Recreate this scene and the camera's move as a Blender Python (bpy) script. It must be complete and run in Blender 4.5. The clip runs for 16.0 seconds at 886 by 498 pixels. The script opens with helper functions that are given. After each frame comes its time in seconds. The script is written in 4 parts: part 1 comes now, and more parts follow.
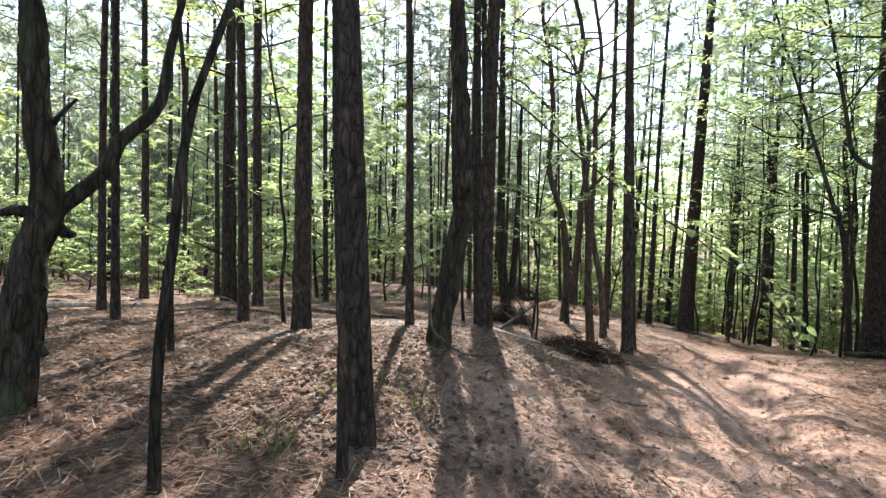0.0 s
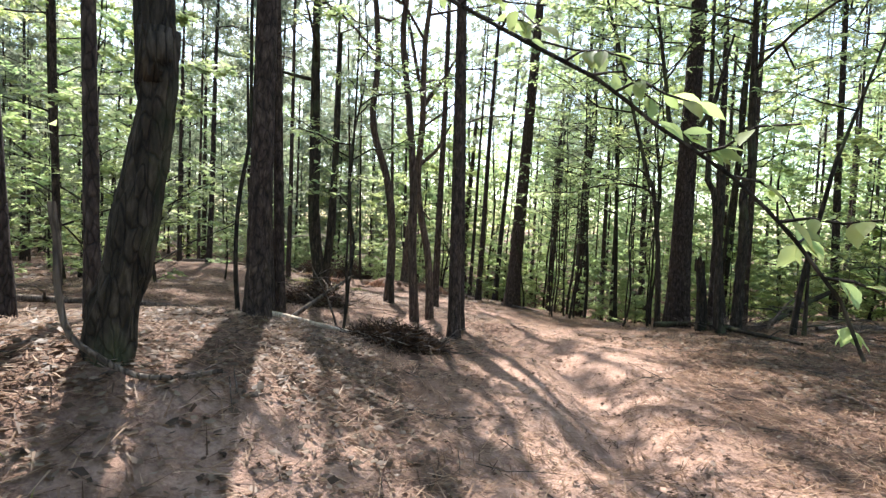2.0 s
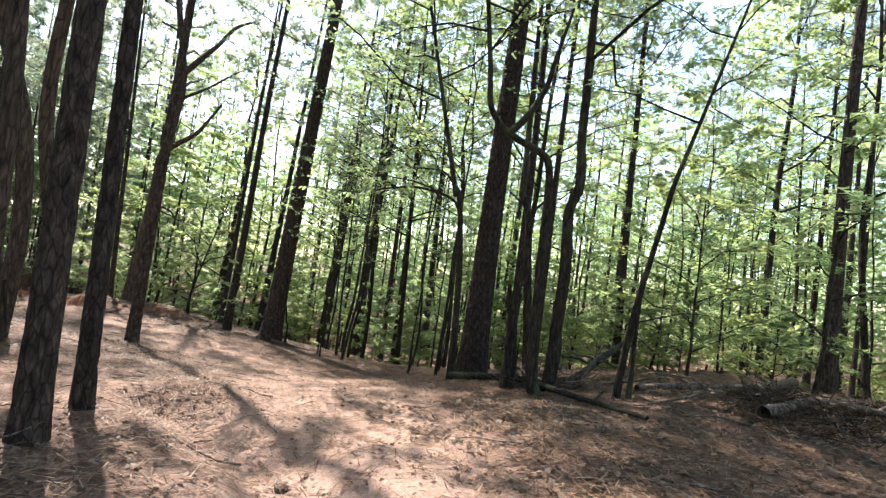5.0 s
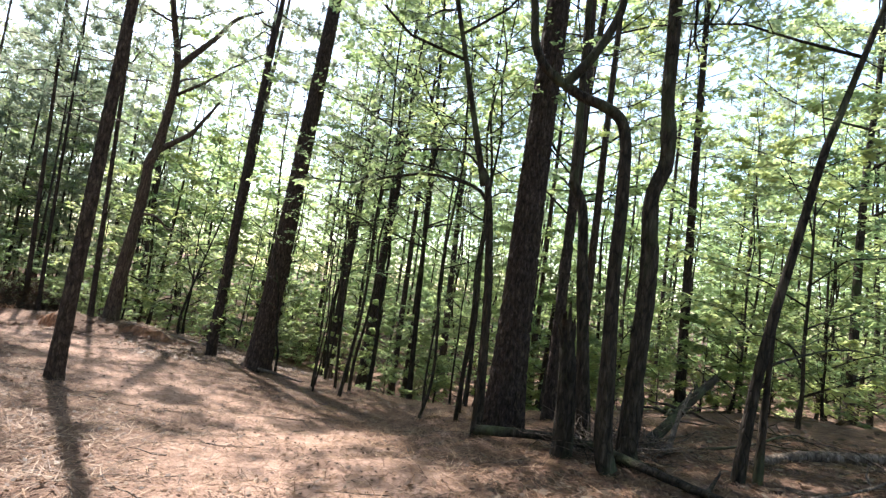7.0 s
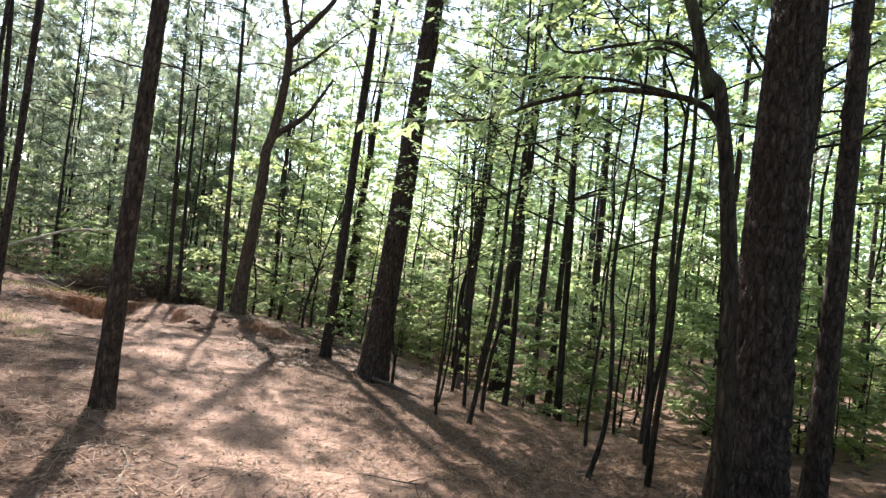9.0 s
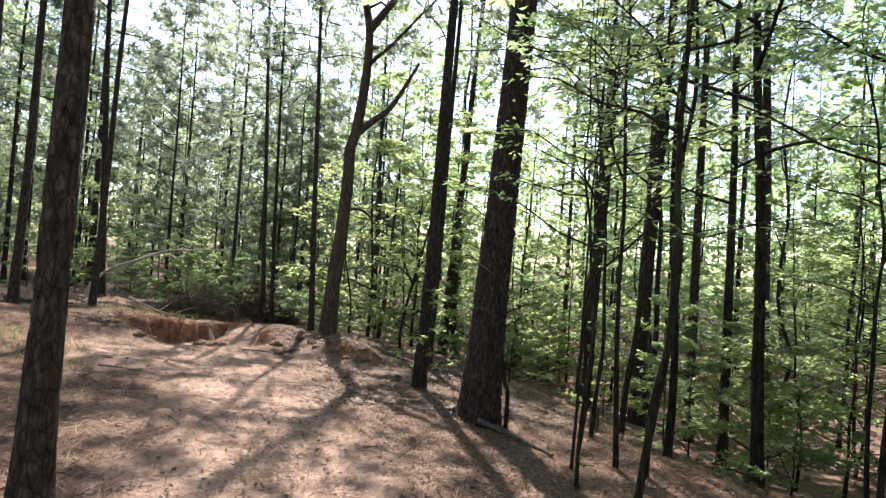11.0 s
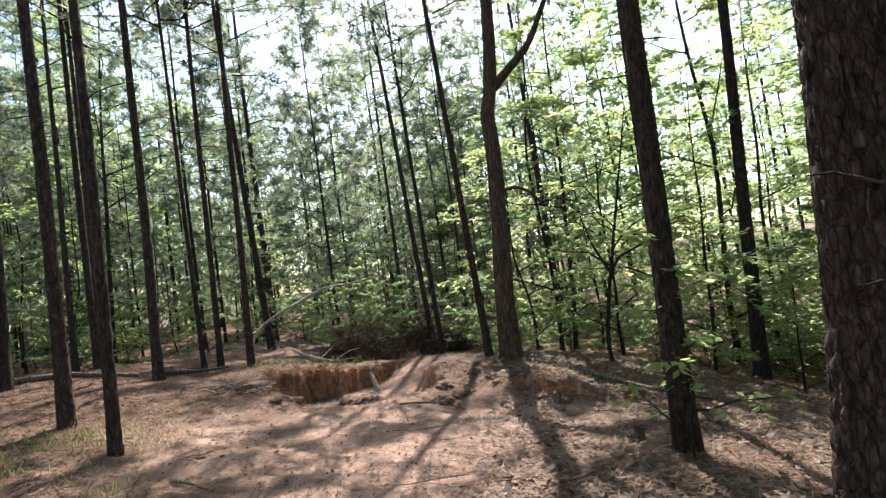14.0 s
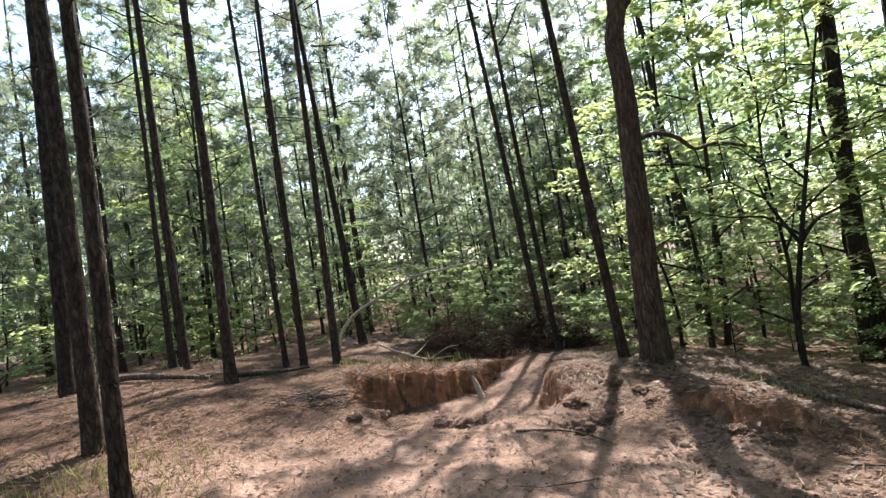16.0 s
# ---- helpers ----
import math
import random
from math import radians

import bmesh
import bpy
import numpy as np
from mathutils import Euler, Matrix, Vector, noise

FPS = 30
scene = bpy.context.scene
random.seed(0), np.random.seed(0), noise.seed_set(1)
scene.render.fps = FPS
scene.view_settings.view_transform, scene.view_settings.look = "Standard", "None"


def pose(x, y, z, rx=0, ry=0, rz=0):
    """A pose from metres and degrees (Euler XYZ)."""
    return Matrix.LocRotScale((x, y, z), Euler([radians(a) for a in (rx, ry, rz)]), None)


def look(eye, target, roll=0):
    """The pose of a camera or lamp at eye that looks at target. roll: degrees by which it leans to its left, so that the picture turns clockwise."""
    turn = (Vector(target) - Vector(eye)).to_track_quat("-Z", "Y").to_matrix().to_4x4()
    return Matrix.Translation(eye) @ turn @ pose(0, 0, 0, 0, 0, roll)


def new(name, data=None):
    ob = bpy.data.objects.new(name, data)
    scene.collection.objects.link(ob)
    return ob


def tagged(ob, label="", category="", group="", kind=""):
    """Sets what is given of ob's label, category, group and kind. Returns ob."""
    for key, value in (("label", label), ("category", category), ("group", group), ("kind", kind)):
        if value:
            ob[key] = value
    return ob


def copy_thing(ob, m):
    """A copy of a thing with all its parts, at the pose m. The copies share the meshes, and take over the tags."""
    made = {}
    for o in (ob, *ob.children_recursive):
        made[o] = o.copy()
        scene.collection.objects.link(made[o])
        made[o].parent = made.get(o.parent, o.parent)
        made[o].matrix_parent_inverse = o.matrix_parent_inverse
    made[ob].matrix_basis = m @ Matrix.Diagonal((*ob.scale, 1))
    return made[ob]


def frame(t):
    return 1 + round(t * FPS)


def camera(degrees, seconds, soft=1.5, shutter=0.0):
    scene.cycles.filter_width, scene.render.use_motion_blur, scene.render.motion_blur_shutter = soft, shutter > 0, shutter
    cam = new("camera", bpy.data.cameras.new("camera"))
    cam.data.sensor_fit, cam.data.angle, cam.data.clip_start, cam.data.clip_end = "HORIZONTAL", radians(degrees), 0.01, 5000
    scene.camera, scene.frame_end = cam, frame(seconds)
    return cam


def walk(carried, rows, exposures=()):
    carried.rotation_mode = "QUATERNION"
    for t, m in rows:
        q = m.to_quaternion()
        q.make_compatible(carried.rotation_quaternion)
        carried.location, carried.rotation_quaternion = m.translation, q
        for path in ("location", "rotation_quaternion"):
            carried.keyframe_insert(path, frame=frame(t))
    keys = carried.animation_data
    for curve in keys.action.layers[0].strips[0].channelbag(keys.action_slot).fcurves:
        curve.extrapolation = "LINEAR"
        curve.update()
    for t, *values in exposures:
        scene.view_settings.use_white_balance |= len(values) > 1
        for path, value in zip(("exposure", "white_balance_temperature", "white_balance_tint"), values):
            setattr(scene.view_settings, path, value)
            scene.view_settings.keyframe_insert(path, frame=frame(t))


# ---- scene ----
cam = camera(83.26, 16.0, soft=1.4)
PATH = [
    (0, (0.004, 0.001, 3.205), (-0.01, 2.001, 3.175), 1.4),
    (0.5, (0.117, 0.523, 3.126), (0.264, 2.517, 3.066), 1.8),
    (1, (0.272, 0.958, 3.065), (0.592, 2.93, 2.974), 2.1),
    (1.5, (0.442, 1.282, 3.026), (0.909, 3.224, 2.924), 2.9),
    (2, (0.674, 1.649, 2.981), (1.289, 3.55, 2.89), 2.4),
    (2.5, (0.91, 2.113, 2.895), (1.676, 3.96, 2.856), 2.6),
    (3, (1.177, 2.539, 2.928), (2.1, 4.313, 2.921), 3.4),
    (3.5, (1.502, 2.994, 2.814), (2.567, 4.687, 2.846), 4.3),
    (4, (1.836, 3.402, 2.758), (3.036, 5.001, 2.82), 6.3),
    (4.2, (1.971, 3.6, 2.712), (3.227, 5.155, 2.79), 6.6),
    (6.3, (3.498, 5.315, 2.729), (4.835, 6.799, 2.835), 8.0),
    (6.5, (3.586, 5.467, 2.685), (4.909, 6.962, 2.811), 8.1),
    (7, (3.93, 5.91, 2.682), (5.183, 7.462, 2.833), 7.9),
    (7.5, (4.272, 6.467, 2.75), (5.438, 8.086, 2.887), 7.8),
    (8, (4.584, 6.975, 2.76), (5.643, 8.668, 2.872), 7.7),
    (8.5, (4.858, 7.519, 2.761), (5.8, 9.281, 2.829), 7.5),
    (9, (5.106, 8.023, 2.686), (5.939, 9.841, 2.72), 6.7),
    (9.2, (5.191, 8.225, 2.619), (5.982, 10.062, 2.65), 6.7),
    (11.3, (5.986, 10.553, 2.432), (6.355, 12.518, 2.484), 2.5),
    (11.5, (6.018, 10.77, 2.421), (6.346, 12.742, 2.48), 1.6),
    (12, (6.043, 11.312, 2.368), (6.267, 13.298, 2.443), -0.0),
    (12.5, (6.109, 11.879, 2.322), (6.22, 13.874, 2.408), -1.7),
    (13, (6.147, 12.483, 2.267), (6.139, 14.482, 2.346), -4.2),
    (13.5, (6.109, 13.024, 2.254), (5.983, 15.018, 2.331), -6.3),
    (14, (6.091, 13.536, 2.214), (5.852, 15.52, 2.305), -8.2),
    (14.5, (6.002, 14.008, 2.183), (5.666, 15.977, 2.288), -10.2),
    (15, (5.802, 14.507, 2.173), (5.372, 16.457, 2.284), -10.8),
    (15.5, (5.654, 14.955, 2.14), (5.129, 16.881, 2.258), -10.3),
    (16, (5.511, 15.423, 2.127), (4.9, 17.325, 2.232), -9.6),
]
walk(cam, [(t, look(eye, target, roll)) for t, eye, target, roll in PATH], exposures=[(0, 2.05), (2.5, 2.06), (6.5, 1.97), (9.5, 1.95), (13, 1.79), (15, 1.7), (16, 1.78)])

# ---- light ----
SUN_UP, SUN_TURN = 52.0, 1.5
sky_world = bpy.data.worlds.new("sky")
scene.world = sky_world
sky_world.use_nodes = True
sky_nodes = sky_world.node_tree
sky_tex = sky_nodes.nodes.new("ShaderNodeTexSky")
sky_tex.sky_type, sky_tex.sun_disc = "NISHITA", False
sky_tex.sun_elevation, sky_tex.sun_rotation = radians(SUN_UP), radians(SUN_TURN)
sky_tex.dust_density, sky_tex.air_density = 1.0, 1.2
sky_nodes.nodes["Background"].inputs["Strength"].default_value = 0.15
sky_nodes.links.new(sky_tex.outputs["Color"], sky_nodes.nodes["Background"].inputs["Color"])
sun = new("sun", bpy.data.lights.new("sun", "SUN"))
sun.data.energy, sun.data.angle, sun.data.color = 4.5, radians(0.6), (1.0, 0.965, 0.945)
sun.matrix_basis = look(
    (40 * math.sin(radians(SUN_TURN)), 40 * math.cos(radians(SUN_TURN)), 40 * math.tan(radians(SUN_UP))), (0, 0, 0))


# ---- materials ----
def material(name, rough=0.8, gloss=0.3):
    m = bpy.data.materials.new(name)
    m.use_nodes = True
    b = m.node_tree.nodes["Principled BSDF"]
    b.inputs["Roughness"].default_value = rough
    b.inputs["Specular IOR Level"].default_value = gloss
    return m, m.node_tree.nodes, m.node_tree.links, b


def coords(nodes, links, scale):
    at = nodes.new("ShaderNodeTexCoord")
    fit = nodes.new("ShaderNodeMapping")
    fit.inputs["Scale"].default_value = scale
    links.new(at.outputs["Object"], fit.inputs["Vector"])
    return fit.outputs["Vector"]


def grain(nodes, links, where, scale, detail=6.0, rough=0.6):
    n = nodes.new("ShaderNodeTexNoise")
    n.inputs["Scale"].default_value, n.inputs["Detail"].default_value, n.inputs["Roughness"].default_value = scale, detail, rough
    links.new(where, n.inputs["Vector"])
    return n.outputs["Fac"]


def grain_colour(nodes, links, where, scale):
    n = nodes.new("ShaderNodeTexNoise")
    n.inputs["Scale"].default_value, n.inputs["Detail"].default_value = scale, 3.0
    links.new(where, n.inputs["Vector"])
    return n.outputs["Color"]


def ramp(nodes, links, fac, stops):
    r = nodes.new("ShaderNodeValToRGB")
    while len(r.color_ramp.elements) < len(stops):
        r.color_ramp.elements.new(0.5)
    for e, (place, colour) in zip(r.color_ramp.elements, stops):
        e.position, e.color = place, (*colour, 1)
    links.new(fac, r.inputs["Fac"])
    return r.outputs["Color"]


def blend(nodes, links, fac, a, b, kind="MIX"):
    x = nodes.new("ShaderNodeMix")
    x.data_type, x.blend_type = "RGBA", kind
    for value, slot in ((fac, 0), (a, 6), (b, 7)):
        if isinstance(value, (int, float)):
            x.inputs[slot].default_value = value
        elif isinstance(value, tuple):
            x.inputs[slot].default_value = (*value, 1)
        else:
            links.new(value, x.inputs[slot])
    return x.outputs[2]


def relief(nodes, links, shader, fac, strength, depth):
    b = nodes.new("ShaderNodeBump")
    b.inputs["Strength"].default_value, b.inputs["Distance"].default_value = strength, depth
    links.new(fac, b.inputs["Height"])
    links.new(b.outputs["Normal"], shader.inputs["Normal"])


def bark(name, dark, mid, pale, stretch, moss=0.0):
    m, nodes, links, b = material(name, 0.9, 0.15)
    where = coords(nodes, links, (1, 1, stretch))
    fine = grain(nodes, links, where, 28.0)
    wide = grain(nodes, links, coords(nodes, links, (1, 1, 0.5)), 2.2, 3.0)
    cells = nodes.new("ShaderNodeTexVoronoi")
    cells.feature = "DISTANCE_TO_EDGE"
    cells.inputs["Scale"].default_value = 26.0
    warp = blend(nodes, links, 0.06, where, grain_colour(nodes, links, where, 9.0), "ADD")
    links.new(warp, cells.inputs["Vector"])
    crack = ramp(nodes, links, cells.outputs["Distance"], [(0.0, (0.3, 0.3, 0.3)), (0.11, (1, 1, 1))])
    colour = ramp(nodes, links, fine, [(0.3, dark), (0.52, mid), (0.75, pale)])
    colour = blend(nodes, links, 0.75, colour, crack, "MULTIPLY")
    info = nodes.new("ShaderNodeObjectInfo")
    shift = ramp(nodes, links, info.outputs["Random"], [(0.0, (0.78, 0.78, 0.8)), (1.0, (1.2, 1.12, 1.05))])
    colour = blend(nodes, links, 1.0, colour, shift, "MULTIPLY")
    patch = ramp(nodes, links, wide, [(0.52, (0, 0, 0)), (0.68, (1, 1, 1))])
    tint = blend(nodes, links, moss, (0, 0, 0), patch)
    colour = blend(nodes, links, tint, colour, (0.09, 0.105, 0.05))
    links.new(colour, b.inputs["Base Color"])
    relief(nodes, links, b, blend(nodes, links, 0.5, fine, crack), 1.0, 0.02)
    return m


def foliage(name, stops, passed, gloss=0.22):
    m, nodes, links, b = material(name, 0.5, gloss)
    place = nodes.new("ShaderNodeNewGeometry")
    colour = ramp(nodes, links, place.outputs["Random Per Island"], stops)
    info = nodes.new("ShaderNodeObjectInfo")
    shift = ramp(nodes, links, info.outputs["Random"], [(0.0, (0.8, 0.88, 0.8)), (1.0, (1.15, 1.08, 1.0))])
    colour = blend(nodes, links, 1.0, colour, shift, "MULTIPLY")
    links.new(colour, b.inputs["Base Color"])
    glow = nodes.new("ShaderNodeBsdfTranslucent")
    links.new(blend(nodes, links, 1.0, colour, passed, "MULTIPLY"), glow.inputs["Color"])
    both = nodes.new("ShaderNodeMixShader")
    both.inputs["Fac"].default_value = 0.58
    links.new(b.outputs["BSDF"], both.inputs[1])
    links.new(glow.outputs["BSDF"], both.inputs[2])
    links.new(both.outputs["Shader"], nodes["Material Output"].inputs["Surface"])
    return m


PINE_BARK = bark("pine_bark", (0.016, 0.012, 0.01), (0.05, 0.036, 0.03), (0.125, 0.092, 0.074), 0.32)
HARD_BARK = bark("hardwood_bark", (0.01, 0.008, 0.006), (0.034, 0.027, 0.02), (0.09, 0.072, 0.054), 0.22, 0.5)
RED_BARK = bark("red_oak_bark", (0.03, 0.021, 0.017), (0.078, 0.054, 0.042), (0.16, 0.12, 0.095), 0.2, 0.15)
DEAD_WOOD = bark("dead_wood", (0.045, 0.034, 0.027), (0.12, 0.092, 0.072), (0.27, 0.225, 0.185), 0.15)
PALE_WOOD = bark("pale_wood", (0.28, 0.24, 0.19), (0.47, 0.41, 0.33), (0.62, 0.55, 0.46), 0.1)
LEAF = foliage("young_leaf", [(0.0, (0.088, 0.122, 0.06)), (0.5, (0.13, 0.172, 0.08)), (1.0, (0.18, 0.216, 0.108))], (3.05, 2.9, 2.95), 0.12)
LEAF_PALE = foliage("pale_leaf", [(0.0, (0.125, 0.162, 0.07)), (0.6, (0.185, 0.226, 0.096)), (1.0, (0.24, 0.27, 0.125))], (2.75, 2.65, 2.65), 0.12)
NEEDLE = foliage("pine_needle", [(0.0, (0.085, 0.105, 0.075)), (0.6, (0.145, 0.165, 0.118)), (1.0, (0.22, 0.225, 0.155))], (2.2, 2.2, 2.2))
GRASS = foliage("grass_blade", [(0.0, (0.085, 0.11, 0.035)), (0.6, (0.17, 0.18, 0.075)), (1.0, (0.34, 0.30, 0.19))], (1.5, 1.5, 1.2))
LITTER = foliage("fallen_leaf", [(0.0, (0.07, 0.045, 0.034)), (0.45, (0.19, 0.12, 0.09)), (0.8, (0.3, 0.2, 0.155)), (1.0, (0.44, 0.33, 0.265))], (0.5, 0.45, 0.4), 0.2)
# Shade inside the heaps is put into this colour, darker than plain needles.
SHADED_DEAD_NEEDLE = foliage("shaded_dead_needle", [(0.0, (0.022, 0.014, 0.01)), (0.6, (0.055, 0.034, 0.023)), (1.0, (0.13, 0.082, 0.055))], (0.5, 0.45, 0.4), 0.15)
STRAW = foliage("pine_straw", [(0.0, (0.075, 0.04, 0.026)), (0.35, (0.2, 0.115, 0.075)), (0.75, (0.36, 0.225, 0.15)), (1.0, (0.55, 0.40, 0.30))], (0.5, 0.45, 0.4), 0.3)


def earth(name, cut=True):
    m, nodes, links, b = material(name, 0.95, 0.1)
    where = coords(nodes, links, (1, 1, 1))
    bare = nodes.new("ShaderNodeAttribute")
    bare.attribute_name = "bare"
    fine, mid, wide = grain(nodes, links, where, 55.0), grain(nodes, links, where, 9.0), grain(nodes, links, where, 1.1, 4.0)
    straw = nodes.new("ShaderNodeTexVoronoi")
    straw.inputs["Scale"].default_value = 26.0
    links.new(coords(nodes, links, (1, 0.35, 1)), straw.inputs["Vector"])
    litter = ramp(nodes, links, fine, [(0.25, (0.04, 0.026, 0.02)), (0.5, (0.135, 0.079, 0.058)), (0.74, (0.27, 0.17, 0.128))])
    litter = blend(nodes, links, 0.35, litter, ramp(nodes, links, straw.outputs["Color"], [(0.2, (0.06, 0.04, 0.028)), (0.8, (0.27, 0.18, 0.125))]))
    dirt = ramp(nodes, links, mid, [(0.28, (0.18, 0.107, 0.08)), (0.5, (0.30, 0.186, 0.138)), (0.72, (0.44, 0.303, 0.235))])
    dirt = blend(nodes, links, 0.3, dirt, ramp(nodes, links, fine, [(0.3, (0.10, 0.055, 0.038)), (0.7, (0.5, 0.36, 0.27))]))
    clay = ramp(nodes, links, mid, [(0.3, (0.17, 0.08, 0.048)), (0.52, (0.30, 0.15, 0.085)), (0.75, (0.42, 0.25, 0.16))])
    streak = grain(nodes, links, coords(nodes, links, (1, 1, 0.12)), 14.0, 4.0)
    clay = blend(nodes, links, 0.75, clay, ramp(nodes, links, streak, [(0.32, (0.35, 0.32, 0.32)), (0.55, (1.0, 1.0, 1.0)), (0.72, (1.35, 1.3, 1.25))]), "MULTIPLY")
    edge = nodes.new("ShaderNodeMath")
    edge.operation = "MULTIPLY_ADD"
    links.new(wide, edge.inputs[0])
    edge.inputs[1].default_value = 0.9
    links.new(bare.outputs["Fac"], edge.inputs[2])
    mask = ramp(nodes, links, edge.outputs[0], [(0.66, (0, 0, 0)), (1.05, (1, 1, 1))])
    tilt = nodes.new("ShaderNodeNewGeometry")
    parts = nodes.new("ShaderNodeSeparateXYZ")
    links.new(tilt.outputs["True Normal"], parts.inputs[0])
    steep = ramp(nodes, links, parts.outputs["Z"], [(0.5, (1, 1, 1)), (0.78, (0, 0, 0))])
    colour = blend(nodes, links, mask, litter, dirt)
    links.new(blend(nodes, links, steep, colour, clay) if cut else colour, b.inputs["Base Color"])
    relief(nodes, links, b, blend(nodes, links, 0.5, fine, mid), 1.0, 0.05)
    return m


EARTH, CLOD = earth("earth"), earth("littered_earth", False)


# ---- lie of the land ----
BROAD = (
    (-0.10, 0.02, 0.09, 0.05, 0.0), (0.24, -0.26, 0.10, 0.17, 0.30), (0.20, -0.07, 0.17, 0.23, 0.54), (0.14, 0.37, -0.29, 0.01, 0.11),
    (0.01, -0.02, 0.14, 0.08, -0.60), (0.52, 0.10, -0.10, 0.08, -0.54), (0.19, -0.10, 0.36, -0.02, -0.65), (0.35, 0.0, -0.05, -0.32, 0.0))
TRACK = ((0.6, -3.0), (1.5, 1.5), (2.7, 4.6), (4.0, 6.6), (5.4, 8.6), (6.2, 11.0), (5.7, 14.0), (4.8, 17.0), (4.0, 20.0), (3.4, 22.5), (3.1, 24.3))
PIT = ((2.9, 19.7), (2.3, 20.9), (1.85, 21.7), (1.45, 22.5), (2.0, 22.95), (2.6, 23.25), (3.0, 23.7), (3.2, 24.5), (3.8, 25.4), (4.4, 24.6), (4.35, 23.4), (4.5, 22.4), (4.75, 21.6), (5.0, 20.6), (4.7, 19.6))


def smooth(v, low, high):
    v = np.clip((v - low) / (high - low), 0, 1)
    return v * v * (3 - 2 * v)


def line_distance(x, y, line, closed=False):
    ends = list(zip(line, line[1:] + (line[:1] if closed else ())))
    best = np.full(np.shape(x), 1e9)
    for (ax, ay), (bx, by) in ends:
        dx, dy = bx - ax, by - ay
        u = np.clip(((x - ax) * dx + (y - ay) * dy) / (dx * dx + dy * dy), 0, 1)
        best = np.minimum(best, np.hypot(x - ax - u * dx, y - ay - u * dy))
    return best


def inside(x, y, ring):
    odd = np.zeros(np.shape(x), bool)
    for (ax, ay), (bx, by) in zip(ring, ring[1:] + ring[:1]):
        odd ^= ((ay > y) != (by > y)) & (x < (bx - ax) * (y - ay) / (by - ay + 1e-12) + ax)
    return odd


def dice(i, j, seed):
    v = np.sin(i * 127.1 + j * 311.7 + seed * 74.7) * 43758.5453
    return v - np.floor(v)


def ripple(x, y, size, seed):
    """Smooth value noise from -1 to 1."""
    x, y = x / size, y / size
    i, j = np.floor(x), np.floor(y)
    u, v = smooth(x - i, 0, 1), smooth(y - j, 0, 1)
    low = dice(i, j, seed) * (1 - u) + dice(i + 1, j, seed) * u
    high = dice(i, j + 1, seed) * (1 - u) + dice(i + 1, j + 1, seed) * u
    return 2 * (low * (1 - v) + high * v) - 1


def height(x, y, fine=True):
    x, y = np.asarray(x, float), np.asarray(y, float)
    z = 0.914 - 1.024 * np.tanh((x - 5) / 14) - 1.29 * np.tanh((y - 12) / 16)
    for row, ys in zip(BROAD, range(0, 32, 4)):
        for k, xs in zip(row, range(-2, 18, 4)):
            z = z + k * np.exp(-((x - xs) ** 2 + (y - ys) ** 2) / 14.58)
    for xs, ys, k, wide in ((-0.2, 4.4, 0.42, 0.9), (0.5, 6.2, 0.32, 1.0), (6.5, 20.9, 0.16, 0.45), (9.3, 6.1, 0.2, 0.6), (5.2, 22.0, 0.07, 0.5), (4.85, 22.3, 0.24, 0.38), (1.6, 23.2, 0.1, 0.7), (6.2, 21.7, 0.12, 0.5), (5.95, 23.3, 0.1, 0.7)):
        z = z + k * np.exp(-((x - xs) ** 2 + (y - ys) ** 2) / (2 * wide * wide))
    gully = line_distance(x, y, ((3.75, 8.6), (3.95, 7.0), (3.5, 5.6), (2.9, 4.4)))
    z = z - 0.13 * np.exp(-(gully / 0.28) ** 2) + 0.05 * np.exp(-((gully - 0.6) / 0.3) ** 2)
    edge = line_distance(x, y, PIT, True) * np.where(inside(x, y, PIT), 1.0, -1.0) + 0.16 * ripple(x, y, 0.36, 5) + 0.08 * ripple(x, y, 0.13, 6)
    floor_z = 0.66 - 0.6 * smooth(y, 19.4, 22.8) + 0.14 * smooth(x, 2.9, 3.9) * smooth(y, 22.3, 24.0) + 0.12 * smooth(y, 23.8, 25.2) + 0.03 * ripple(x, y, 0.5, 12)
    wall = smooth(edge, -0.04, 0.09 + 0.08 * smooth(x, 3.4, 4.3) + 0.6 * smooth(-y, -21.6, -20.6))
    z = z + np.minimum(floor_z - z, 0) * wall
    lip = np.interp(x, (5.6, 6.0, 6.35, 6.7, 7.2, 7.7), (21.0, 20.8, 20.45, 20.3, 20.05, 20.0)) + 0.12 * ripple(x, y, 0.4, 8) + 0.06 * ripple(x, y, 0.15, 9)
    step = y - lip
    z = z + 0.19 * smooth(step, -0.04, 0.1) * np.exp(-(np.maximum(step, 0) / 1.1) ** 2) * smooth(x, 5.7, 6.2) * smooth(-x, -7.2, -6.7)
    if fine:
        z = z + 0.035 * ripple(x, y, 1.3, 1) + 0.018 * ripple(x, y, 0.45, 2) + 0.017 * ripple(x, y, 0.2, 3)
        z = z + bareness(x, y) * (0.03 * ripple(x, y, 0.33, 10) + 0.03 * ripple(x, y, 0.7, 11) + 0.035 * ripple(x * 0.45 + 0.3 * y, y * 1.5, 0.4, 13))
    far = smooth(np.hypot(x - 5, y - 12), 26, 60)
    return z + far * 1.2 * ripple(x, y, 23.0, 4)


def bareness(x, y):
    v = 0.68 * np.exp(-(line_distance(x, y, TRACK) / 1.15) ** 2)
    for xs, ys, wide in ((2.6, 8.8, 1.3), (3.2, 18.6, 1.7), (0.7, 3.4, 1.0), (5.6, 19.5, 1.5)):
        v = np.maximum(v, 0.55 * np.exp(-((x - xs) ** 2 + (y - ys) ** 2) / (wide * wide)))
    return v


